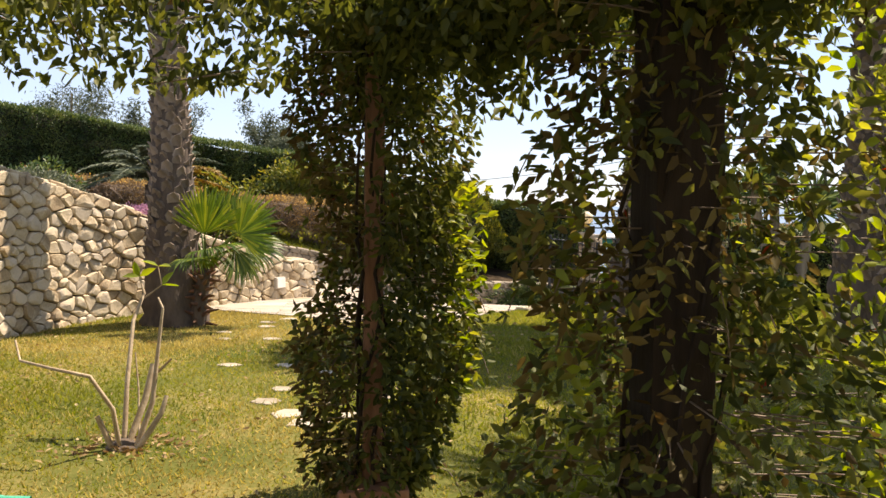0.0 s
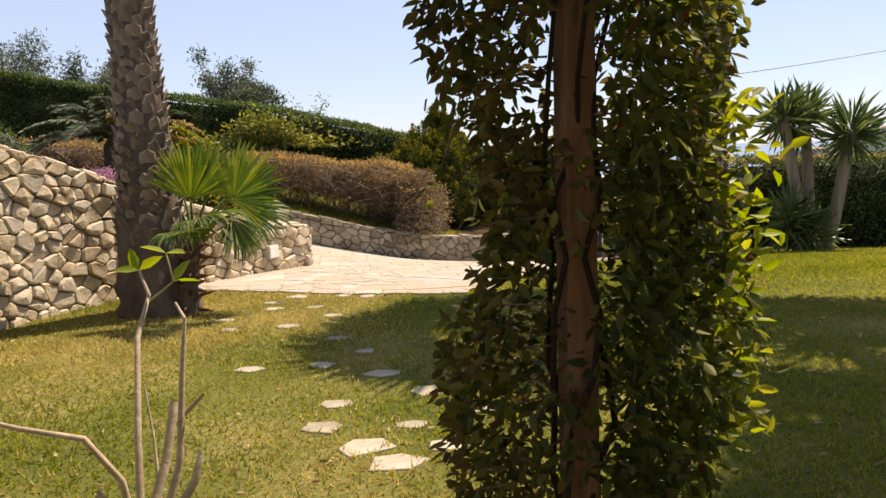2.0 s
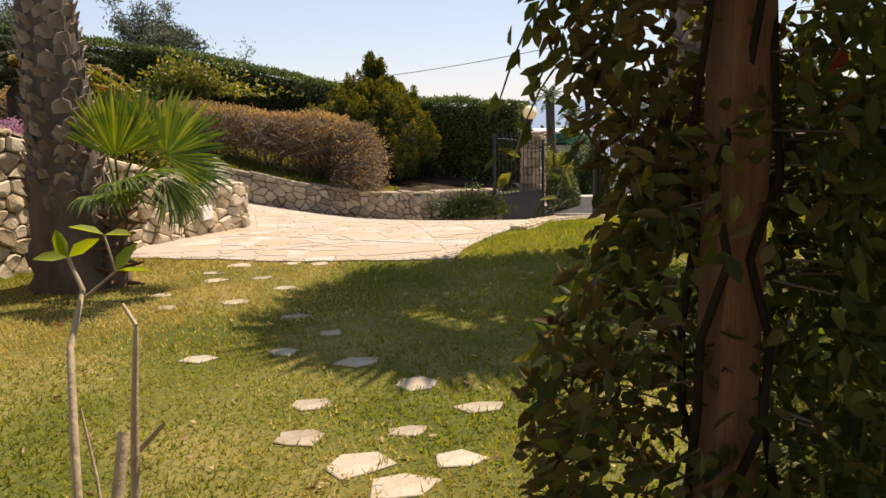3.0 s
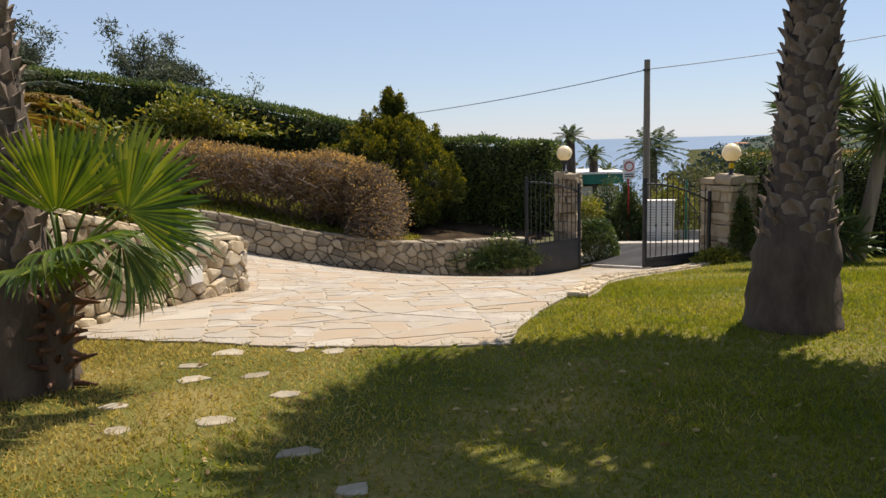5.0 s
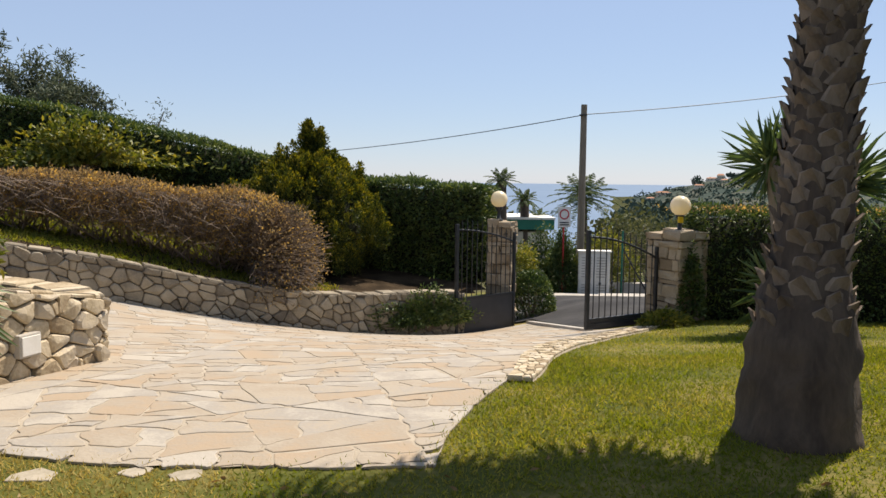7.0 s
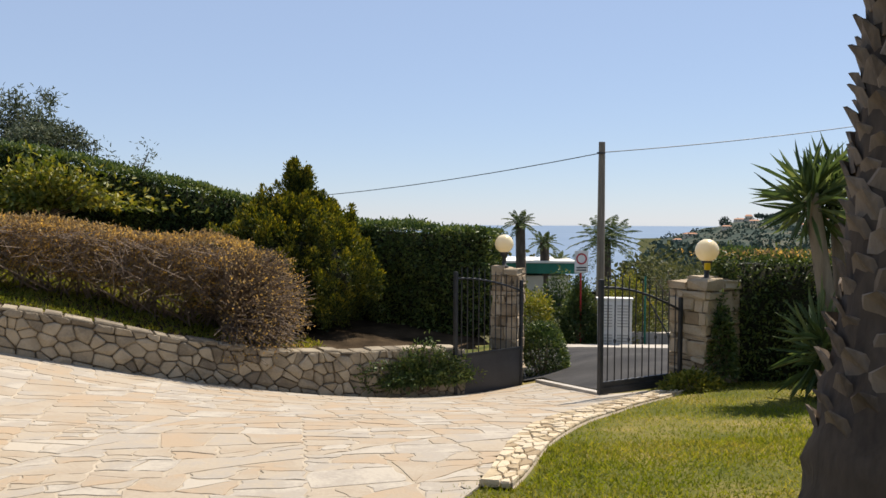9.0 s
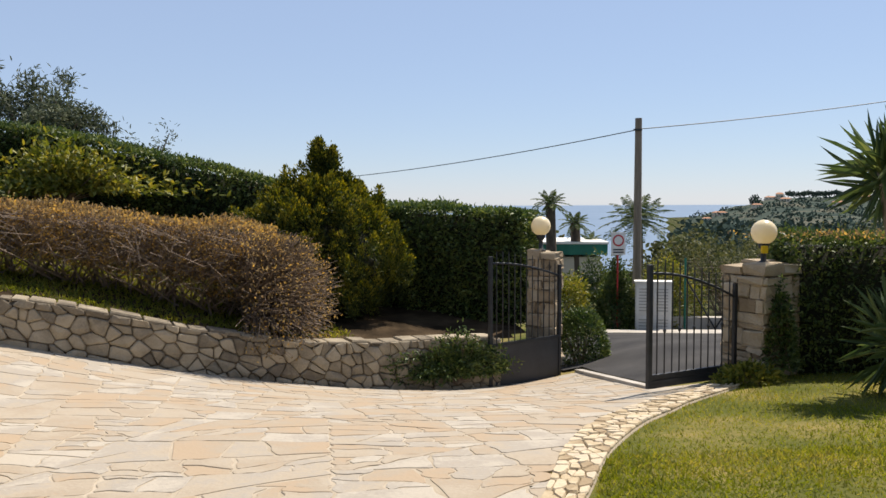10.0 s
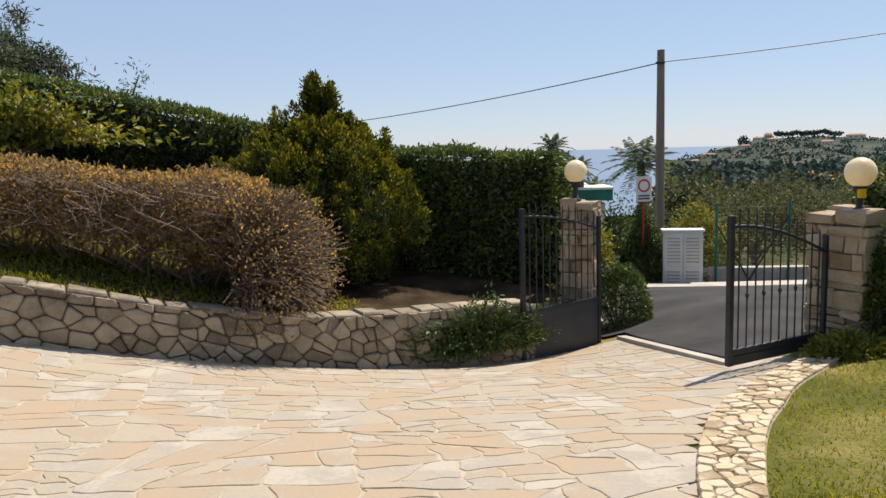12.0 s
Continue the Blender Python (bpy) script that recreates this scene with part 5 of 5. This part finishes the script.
# lane-side wall, fence and creepers
lane_wall = part("lane_wall", boxed((7.0, 0.25, 0.55), (0, 0, 0.1), 0.02), M_CONCRETE, None, "low concrete wall along the lane", "structure")
lane_wall.matrix_world = pose(11.7, 25.0, gz(11.7, 25.0), 0, 0, -14)
lane_wall["category"] = "wall"
kerb = part("kerb", boxed((8.5, 0.5, 0.10), (0, 0, 0), 0.015), M_CONCRETE, None, "pale concrete gutter along the lane", "structure")
kerb.matrix_world = pose(10.4, 24.1, gz(10.4, 24.1) + 0.04, 0, 0, -10)
kerb["category"] = "kerb"
fence = thing("wire_fence", (8.6, 25.6, gz(8.6, 25.6)), "wire mesh fence on thin steel posts", "fence")
fence.rotation_euler[2] = radians(-14)
for k in range(5):
    part("post", prisms([(k * 1.5, 0, -0.1)], [(k * 1.5, 0, 1.75)], 0.028, 0.028, 6), M_GREEN, fence)
part("brace", prisms([(0.0, 0, 1.3), (1.5, 0, 1.5)], [(0.75, 0, 0.0), (0.7, 0, 0.1)], 0.02, 0.02, 5), M_IRON, fence)
wires = [((0, 0, z), (6, 0, z)) for z in np.arange(0.1, 1.7, 0.13)] + [((x, 0, 0.1), (x, 0, 1.65)) for x in np.arange(0.1, 6, 0.13)]
part("mesh", prisms([w[0] for w in wires], [w[1] for w in wires], 0.0025, 0.0025, 3), M_POLE, fence)
for x, y, z, s, n, lab in [(6.6, 26.2, -2.1, (0.85, 0.5, 1.75), 5200, "creeper-covered fence post with yellow-green ivy"), (8.35, 26.0, -1.9, (1.0, 0.35, 1.45), 5000, "ivy hanging over the meter cabinet"), (7.0, 25.75, -1.8, (0.42, 0.3, 1.5), 5201, "dark ivy column beside the meter cabinet"), (5.5, 25.2, -1.9, (0.8, 0.6, 1.5), 4400, "wild olive bush by the lane")]:
    bush(lab, (x, y, z), s, n, 0.08, M_HEDGE if n > 5100 else M_YELLOWBUSH, x, rough=0.3)
for x, y, z, s in [(11.2, 28.5, -2.6, 1.5), (13.5, 29.5, -2.9, 1.5), (16.5, 31, -3.2, 1.8), (19, 33, -3.6, 1.9), (15, 36, -4.2, 2.0), (22, 37, -4.4, 2.2), (10.2, 31.0, -3.0, 1.2), (26, 40, -5, 2.4), (18.5, 28, -2.9, 1.6), (22, 30, -3.2, 1.8)]:
    small_tree("grey-green orchard tree below the lane", (x, y, z), 1.9 * s, (0.85 * s, 0.16 * s), 3200, 0.11, M_FARLEAF, x, 0.4, "orchard trees")
for x, y in [(30, 62), (38, 66), (24, 58), (46, 70), (16, 60), (55, 80), (35, 85), (62, 95), (48, 95), (28, 95), (75, 110), (90, 120)]:
    z = float(land(np.array(x), np.array(y)))
    small_tree("distant tree in the valley", (x, y, z - 0.3), 3.2, (2.6, 0.5), 1500, 0.45, M_FARLEAF, x * 0.7, 0.6, "valley trees")


def far_palm(at, h, r, label, n=34):
    ob = thing("palm_tree", at, label, "palm tree")
    part("trunk", limb([(0, 0, -0.5), (0.1, 0, h * 0.5), (0, 0, h)], 0.28, 0.22, 8), M_BARK_TRUNK, ob)
    for k in range(n):
        a = k * 2.39996
        el = 1.35 - 1.9 * k / n
        feather(ob, (0, 0, h), (math.cos(a) * math.cos(el), math.sin(a) * math.cos(el), math.sin(el)), r, M_HEDGE, 40, r * 0.2, 0.38)
    return ob


far_palm((18.4, 52.5, -7.0), 7.35, 2.5, "distant date palm beyond the lane")
far_palm((10.5, 43.5, -6.0), 7.35, 1.05, "distant slender palm with a small crown", 22)
far_palm((12.0, 44.5, -6.0), 6.4, 0.95, "distant slender palm behind the green roof", 22)
far_palm((13.4, 46.5, -6.2), 5.6, 0.9, "distant short palm in the valley", 20)
shed = thing("shed", (11.3, 46.5, -5.45), "low building with a green-edged flat roof below the lane", "building")
shed.rotation_euler[2] = -0.2
part("wall", boxed((4.5, 4, 4.3), (0, 0, 2.1)), M_PLASTER, shed)
part("roof", boxed((5.2, 4.6, 0.1), (0, 0, 4.92)), M_WHITE, shed)
part("fascia", boxed((5.1, 4.5, 0.5), (0, 0, 4.62)), M_GREEN, shed)
for k in (-1.4, 0, 1.4):
    part("window", boxed((0.9, 0.1, 1.0), (k, -2.02, 2.8)), M_IRON, shed)

# ---- pergola with climbers ----
PA, PB = Vector((0.09, 4.36, 0)), Vector((1.17, 3.12, 0))


def square_post(at, w, h, label, timber=None):
    ob = thing("pergola_post", at, label, "post", "pergola posts")
    part("shaft", boxed((w, w, h), (0, 0, h / 2 + 0.1), 0.008), timber or M_POST, ob)
    part("footing", boxed((w + 0.24, w + 0.24, 0.13), (0, 0, 0.055), 0.012), M_BRICK, ob)
    ob.rotation_euler[2] = 0.18
    return ob


square_post(PA, 0.09, 2.35, "reddish timber pergola post overgrown with climber")
# this backlit post has its shade in the timber colour
square_post(PB, 0.21, 2.35, "timber pergola post with shade in its colour, overgrown with climber", M_POST_SHADED)
square_post(Vector((-3.3, 4.9, 0)), 0.105, 2.35, "timber pergola post overgrown with climber")
square_post(Vector((2.9, 1.4, 0)), 0.13, 2.35, "timber pergola post overgrown with climber")
for a, b, lab in [((-3.4, 4.92, 2.48), (0.2, 4.34, 2.48), "front"), ((0.05, 4.4, 2.48), (3.0, 1.3, 2.48), "side"), ((-3.4, -1.0, 2.48), (2.9, -1.0, 2.48), "rear")]:
    d = Vector(b) - Vector(a)
    bm = boxed((d.length, 0.1, 0.14), (0, 0, 0), 0.008)
    beam = part("pergola_beam", bm, M_POST, None, "timber beam of the pergola under leaves")
    tagged(beam, category="beam", group="pergola beams")
    beam.matrix_world = Matrix.Translation((Vector(a) + Vector(b)) / 2) @ Matrix.Rotation(math.atan2(d.y, d.x), 4, 'Z')
for k in range(7):
    x = -3.0 + k * 0.85
    y1 = 4.85 if x < 0.1 else 4.36 - (x - 0.09) * 1.1
    r = part("pergola_rafter", boxed((0.06, y1 + 1.0, 0.1), (x, (y1 - 1.0) / 2, 2.60), 0.006), M_POST, None, "thin timber rafter of the pergola")
    tagged(r, category="rafter", group="pergola rafters")


def climber(at, label, column, n, seed, leaf=0.062, young=0, lit_at=(0, 0), wide=0.1, bare=0.55, gaps=-0.42):
    """A climber round a post: woody stems, dense leaves of uneven outline, some in a brighter colour for sunlight."""
    ob = thing("climber", at, label, "climber")
    for k in range(5):
        a = k * 1.3 + seed
        wob = rng.normal(size=(16, 2)) * 0.02
        # stems share the shade-darkened timber colour
        part("stem", limb([((0.06 + 0.1 * wide) * math.cos(a + z * 1.5) + wob[j, 0], (0.06 + 0.1 * wide) * math.sin(a + z * 1.5) + wob[j, 1], z) for j, z in enumerate(np.linspace(0, 2.4, 16))], 0.012, 0.005, 5), M_POST_SHADED, ob)
    z = rng.random(n) * 2.45
    r = np.array([column(v) for v in z]).reshape(n, 3)
    a = rng.uniform(0, 2 * math.pi, n)
    P = np.stack([r[:, 1] + np.cos(a) * r[:, 0] * rng.random(n) ** 0.45, r[:, 2] + np.sin(a) * r[:, 0] * rng.random(n) ** 0.45, z], 1)
    w = 1 + 0.35 * lumps(P, 3.5, seed)
    P[:, 0], P[:, 1] = r[:, 1] + (P[:, 0] - r[:, 1]) * w, r[:, 2] + (P[:, 1] - r[:, 2]) * w
    keep = lumps(P, 6.0, seed + 2) > gaps
    front = (P[:, 1] < 0.02) & (np.abs(P[:, 0] - 0.02 - P[:, 1] * 0.12) < 0.07) & (rng.random(len(P)) < bare)
    thin = (P[:, 0] > 0.3) & (P[:, 2] > 1.35) & (rng.random(len(P)) < 0.5)
    P = P[keep & ~front & ~thin]
    D = rng.normal(size=P.shape) * 0.7 + (P - np.array([0, 0, 0])) * np.array([1.6, 1.6, 0]) + np.array([0, 0, -0.45])
    size = leaf * rng.uniform(0.6, 1.35, len(P))
    old = lumps(P, 2.6, seed + 5) * 0.5 + rng.normal(size=len(P)) * 0.35 - 0.25 * np.sign(P[:, 0] - 0.05) > 0.22
    part("foliage", leaves(P[~old], D[~old], size[~old], leaf * 0.48), M_VINE, ob)
    part("old_leaves", leaves(P[old], D[old], size[old], leaf * 0.46), M_VINE_OLD, ob, "brownish old leaves", "stuff")
    m = 46
    j = rng.integers(0, len(P), m)
    o = unit(P[j] * np.array([1, 1, 0]) + 1e-6)
    sprig, sleaf, sdir = [], [], []
    for p0, w0 in zip(P[j], o):
        q0 = np.array([w0[0], w0[1], 0.0])
        ln = rng.uniform(0.12, 0.3)
        pts = p0 + q0 * np.linspace(0, 0.55, 6)[:, None] * ln + np.array([0, 0, 1.0]) * (np.linspace(0, 1, 6) * 0.25 - np.linspace(0, 1, 6) ** 2)[:, None] * ln
        sprig.append((pts[:-1], pts[1:]))
        sleaf.append(np.repeat(pts[1:], 3, 0) + rng.normal(size=(15, 3)) * 0.012)
        sdir.append(q0 * 0.5 + rng.normal(size=(15, 3)) * 0.7 + np.array([0, 0, -0.4]))
    part("hanging_growth", prisms(np.concatenate([a for a, b in sprig]), np.concatenate([b for a, b in sprig]), 0.003, 0.002, 3), M_TWIG, ob, kind="stuff")
    part("shoot_leaves", leaves(np.concatenate(sleaf), np.concatenate(sdir), leaf * 0.95, leaf * 0.44), M_VINE, ob, kind="stuff")
    m = 260
    j = rng.integers(0, len(P), m)
    part("shoot_tangle", prisms(P[j] * np.array([0.35, 0.35, 1.0]), P[j], 0.004, 0.002, 3), M_TWIG, ob, kind="stuff")
    # cluster of brighter leaves, sunlight put into their colour
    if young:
        c = np.stack([rng.normal(size=young) * 0.05 + lit_at[0], rng.normal(size=young) * 0.08 + lit_at[1], rng.uniform(0.55, 1.55, young)], 1)
        part("young_leaves", leaves(c, rng.normal(size=(young, 3)) * 0.6 + np.array([0.7, 0, 0.1]), leaf * 1.05, leaf * 0.5), M_VINE_LIT_YOUNG, ob)
    k = 18
    j = rng.integers(0, len(P), k)
    part("red_leaves", leaves(P[j], D[j], 0.045, 0.024), M_REDLEAF, ob)
    return ob


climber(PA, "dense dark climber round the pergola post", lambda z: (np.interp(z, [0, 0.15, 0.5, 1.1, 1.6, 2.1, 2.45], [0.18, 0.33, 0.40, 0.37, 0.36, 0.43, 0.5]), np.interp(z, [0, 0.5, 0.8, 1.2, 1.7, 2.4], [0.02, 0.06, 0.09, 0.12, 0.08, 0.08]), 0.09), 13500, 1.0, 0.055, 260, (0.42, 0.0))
climber_b = climber(PB, "loose tangled climber round the shaded post", lambda z: (np.interp(z, [0, 0.3, 0.8, 1.2, 1.8, 2.45], [0.55, 0.66, 0.62, 0.5, 0.52, 0.75]), 0.1, 0.0), 11500, 2.0, 0.058, 70, (-0.32, -0.1), 0.8, 0.7, -0.25)
# brighter leaves on the right flank, coloured as if sunlit
n = 520
a, z = rng.uniform(-0.9, 1.2, n), rng.uniform(0.2, 2.2, n)
c = np.array([PB.x + 0.15, PB.y, 0]) + np.stack([np.cos(a) * rng.uniform(0.38, 0.62, n), np.sin(a) * rng.uniform(0.38, 0.62, n), z], 1) - np.array(PB)
part("young_leaves", leaves(c, rng.normal(size=(n, 3)) + np.array([0.5, 0, -0.2]), 0.058, 0.03), M_VINE_LIT_YOUNG, climber_b)
n = 34000
P = np.stack([rng.uniform(-3.5, 3.2, n), rng.uniform(-1.2, 4.95, n), 2.32 + rng.normal(size=n) * 0.12], 1)
lim = np.where(P[:, 0] < 0.1, 4.98, 4.55 - (P[:, 0] - 0.09) * 1.08)
P = P[P[:, 1] < lim]
edge = np.where(P[:, 0] < 0.1, 4.95, 4.5 - (P[:, 0] - 0.09) * 1.08) - P[:, 1]
P[:, 2] -= np.where(edge < 0.6, rng.random(len(P)) * 0.28 * (1 + lumps(P, 2.2)), 0)
P[:, 2] = np.where(edge < 0.6, np.maximum(P[:, 2], 2.03 + 0.05 * rng.random(len(P))), np.maximum(P[:, 2], 2.25))
can = thing("climber_canopy", (0, 0, 0), "leafy climber canopy over the pergola", "climber")
part("foliage", leaves(P, rng.normal(size=P.shape) + np.array([0, 0, -0.8]), 0.07 * rng.uniform(0.7, 1.3, len(P)), 0.034), M_VINE, can)
n = 9500
u = rng.uniform(-0.1, 1.25, n)
lo = 2.0 + 0.14 * np.sin(u * 9.0) + 0.1 * np.sin(u * 23.0) + 0.06 * u
Q = np.array(PA) + (np.array(PB) - np.array(PA)) * u[:, None] + rng.normal(size=(n, 3)) * np.array([0.1, 0.1, 0])
Q[:, 2] = lo + (2.5 - lo) * rng.random(n) ** 0.8
part("hanging_foliage", leaves(Q, rng.normal(size=Q.shape) + np.array([0, 0, -0.8]), 0.06 * rng.uniform(0.7, 1.3, n), 0.03), M_VINE, can)
m = 300
A = P[rng.integers(0, len(P), m)]
part("stem_tangle", prisms(A, A + rng.normal(size=(m, 3)) * np.array([0.3, 0.3, 0.06]), 0.006, 0.003, 4), M_TWIG, can, kind="stuff")

# unseen wall added behind the pergola to cut skylight from the rear
hw = part("wall_house", boxed((16, 0.3, 4.2), (0, -2.6, 2.0)), M_PLASTER, None, "unseen plain plastered wall added behind the pergola to block skylight", "structure")
hw["category"] = "wall"

jb = thing("junction_box", (-2.16, 12.33, 0.2), "small grey electric box on the stone wall", "box")
jb.rotation_euler[2] = math.atan2(-0.49, 0.87)
part("case", boxed((0.07, 0.2, 0.17), (0, 0, 0), 0.01), M_CONCRETE, jb)
part("cover", boxed((0.012, 0.17, 0.14), (0.04, 0, 0), 0.005), M_WHITE, jb)

# ---- cut-back shrub on the lawn ----
cs = thing("cut_shrub", (-1.45, 5.15, gz(-1.45, 5.15)), "cut-back shrub of pale bare branches with a few new leaves", "shrub")
for pts, r0, r1 in [([(0, 0, 0), (-0.02, 0.1, 0.35), (-0.06, 0.3, 0.7), (-0.05, 0.45, 0.85), (-0.1, 0.5, 0.95)], 0.024, 0.008), ([(-0.05, 0.45, 0.82), (0.05, 0.48, 0.9), (0.02, 0.5, 1.02)], 0.009, 0.005),
                    ([(0.02, 0, 0), (0.08, 0.12, 0.25), (0.1, 0.2, 0.45)], 0.03, 0.024), ([(0.08, -0.02, 0), (0.15, 0.05, 0.25), (0.16, 0.12, 0.55), (0.18, 0.15, 0.8)], 0.028, 0.010), ([(0.18, 0.15, 0.8), (0.14, 0.18, 0.86)], 0.01, 0.006),
                    ([(0, -0.05, 0), (-0.02, -0.1, 0.25), (-0.08, -0.25, 0.47), (-0.32, -0.2, 0.5), (-0.55, -0.1, 0.52), (-0.62, -0.02, 0.62)], 0.022, 0.008), ([(-0.04, -0.06, 0), (-0.12, -0.08, 0.2)], 0.026, 0.02), ([(0.1, -0.05, 0), (0.22, 0.0, 0.2), (0.24, 0.04, 0.3)], 0.03, 0.016), ([(0.05, 0.1, 0), (0.0, 0.22, 0.3), (-0.05, 0.3, 0.5)], 0.01, 0.005), ([(0.16, 0.12, 0.42), (0.24, 0.12, 0.5)], 0.014, 0.009)]:
    part("branch", limb(pts, r0 * 0.68, r1 * 0.75, 8), M_BRANCH, cs)
part("stump", lathe([(0.12, -0.04), (0.1, 0.01), (0.05, 0.035), (0.03, 0.05)], 11), M_BARK_TRUNK, cs)
lf = np.array([(-0.1, 0.5, 0.95), (-0.1, 0.5, 0.95), (-0.1, 0.5, 0.95), (0.02, 0.5, 1.02), (0.02, 0.5, 1.02), (0.05, 0.48, 0.9), (0.05, 0.48, 0.9)])
part("new_leaves", leaves(lf, np.array([(-1, 0, 0.1), (-0.2, -0.3, 0.8), (0.3, 0.1, 0.2), (-0.9, 0, 0.4), (0.5, -0.3, 0.1), (0.9, 0, 0.1), (0.4, 0.2, 0.6)]), 0.115, 0.05), M_VINE_LIT_YOUNG, cs)
hose = part("plastic_scrap", limb([(-1.75, 4.25, 0.03), (-1.62, 4.2, 0.035), (-1.5, 4.22, 0.03)], 0.03, 0.025, 8), M_HOSE, None, "scrap of green plastic on the lawn")
hose["category"] = "plastic"

# ---- grass and litter ----
n = 520000
u = rng.random(n)
GX, GY = rng.uniform(-4.6, 8.5, n), np.where(u < 0.75, rng.uniform(3.0, 13.0, n), rng.uniform(10, 17.5, n))
stone_xy = np.array([(s[0], s[1]) for s in lawn_stones])
stone_r = np.array([s[2] * 0.25 for s in lawn_stones])
ok = ~inside(DRIVE, GX + rng.normal(size=n) * 0.08, GY + rng.normal(size=n) * 0.09)
bx = np.interp(GY, BORDER[:, 1], BORDER[:, 0] + 0.29)
ok &= ~((GY > 11.85) & (GX < bx))
ok &= GX > np.interp(GY, LEFT_WALL[:, 1], LEFT_WALL[:, 0])
ok &= ~((GX > 4.0) & (GY > 16.9))
for (sx, sy), sr in zip(stone_xy, stone_r):
    ok &= (GX - sx) ** 2 + (GY - sy) ** 2 > sr ** 2
P = np.stack([GX, GY, ground(GX, GY) - 0.005], 1)[ok]
bare = lumps(P, 0.9, 4.0) + lumps(P, 3.1, 1.0) * 0.6
P = P[bare > rng.uniform(-1.3, 0.1, len(P))]
n = len(P)
hgt = rng.uniform(0.02, 0.06, n) * (1 + 0.35 * lumps(P, 1.3, 2.0))
d = unit(rng.normal(size=(n, 3)) * np.array([0.6, 0.6, 0.1]) + np.array([0, 0, 0.9]))
side = unit(np.cross(d, rng.normal(size=(n, 3)))) * 0.0055
V = np.stack([P - side, P + side, P + d * hgt[:, None] + np.array([0, 0, -0.004])], 1).reshape(-1, 3)
dry = 1.5 * np.exp(-((P[:, 0] + 1.8) ** 2 + (P[:, 1] - 10.0) ** 2) / 1.1) + 0.45 * (lumps(P, 0.8, 6.0) + 0.6 * lumps(P, 2.3, 3.0)) + 0.3 * np.clip((9.5 - P[:, 1]) / 3, 0, 1) * np.clip(0.8 - P[:, 0], 0, 1) - 0.3 * np.clip((P[:, 0] - 0.6) / 1.2, 0, 1) + 0.4 * np.clip((-0.4 - P[:, 0]) / 1.4, 0, 1) * (P[:, 1] > 7.5) > rng.uniform(0.05, 0.75, n)
T = V.reshape(-1, 3, 3)
nd = int(dry.sum())
sw = part("dry_grass", (T[dry].reshape(-1, 3), np.arange(3 * nd).reshape(-1, 3)), M_STRAW, None, "straw-coloured dry blades in the lawn", "stuff")
sw["category"] = "grass"
V, n = T[~dry].reshape(-1, 3), n - nd
gr = part("grass", (V, np.arange(3 * n).reshape(-1, 3)), M_GRASS, None, "short patchy lawn grass, green to straw", "stuff")
gr["category"] = "grass"
n = 900
P = np.stack([rng.uniform(-4, 4, n), rng.uniform(3, 10, n), np.zeros(n)], 1)
P[:, 2] = ground(P[:, 0], P[:, 1]) + 0.02
m = 170
P[:m, :2] = np.array([-1.45, 5.15]) + rng.normal(size=(m, 2)) * np.array([0.2, 0.14])
P[:m, 2] = ground(P[:m, 0], P[:m, 1]) + 0.02
li = part("leaf_litter", leaves(P, rng.normal(size=(n, 3)) * np.array([1, 1, 0.25]), rng.uniform(0.025, 0.06, n), 0.02), M_LITTER, None, "dry fallen leaves scattered on the lawn", "stuff")
li["category"] = "leaf litter"
n = 34000
P = np.stack([rng.uniform(-8, 2.8, n), rng.uniform(17.2, 21.5, n), np.zeros(n)], 1)
yw = np.interp(P[:, 0], LOW_WALL[:, 0], LOW_WALL[:, 1])
P = P[(P[:, 1] > yw + 0.3) & (P[:, 0] < -0.2 + lumps(P, 1.0))]
P[:, 2] = upper_bed(P[:, 0], P[:, 1])
n = len(P)
bg = part("bed_grass", leaves(P, rng.normal(size=(n, 3)) * 0.6 + np.array([0, 0, 0.8]), 0.07, 0.016), M_GRASS, None, "rough grass in the raised bed", "stuff")
bg["category"] = "grass"
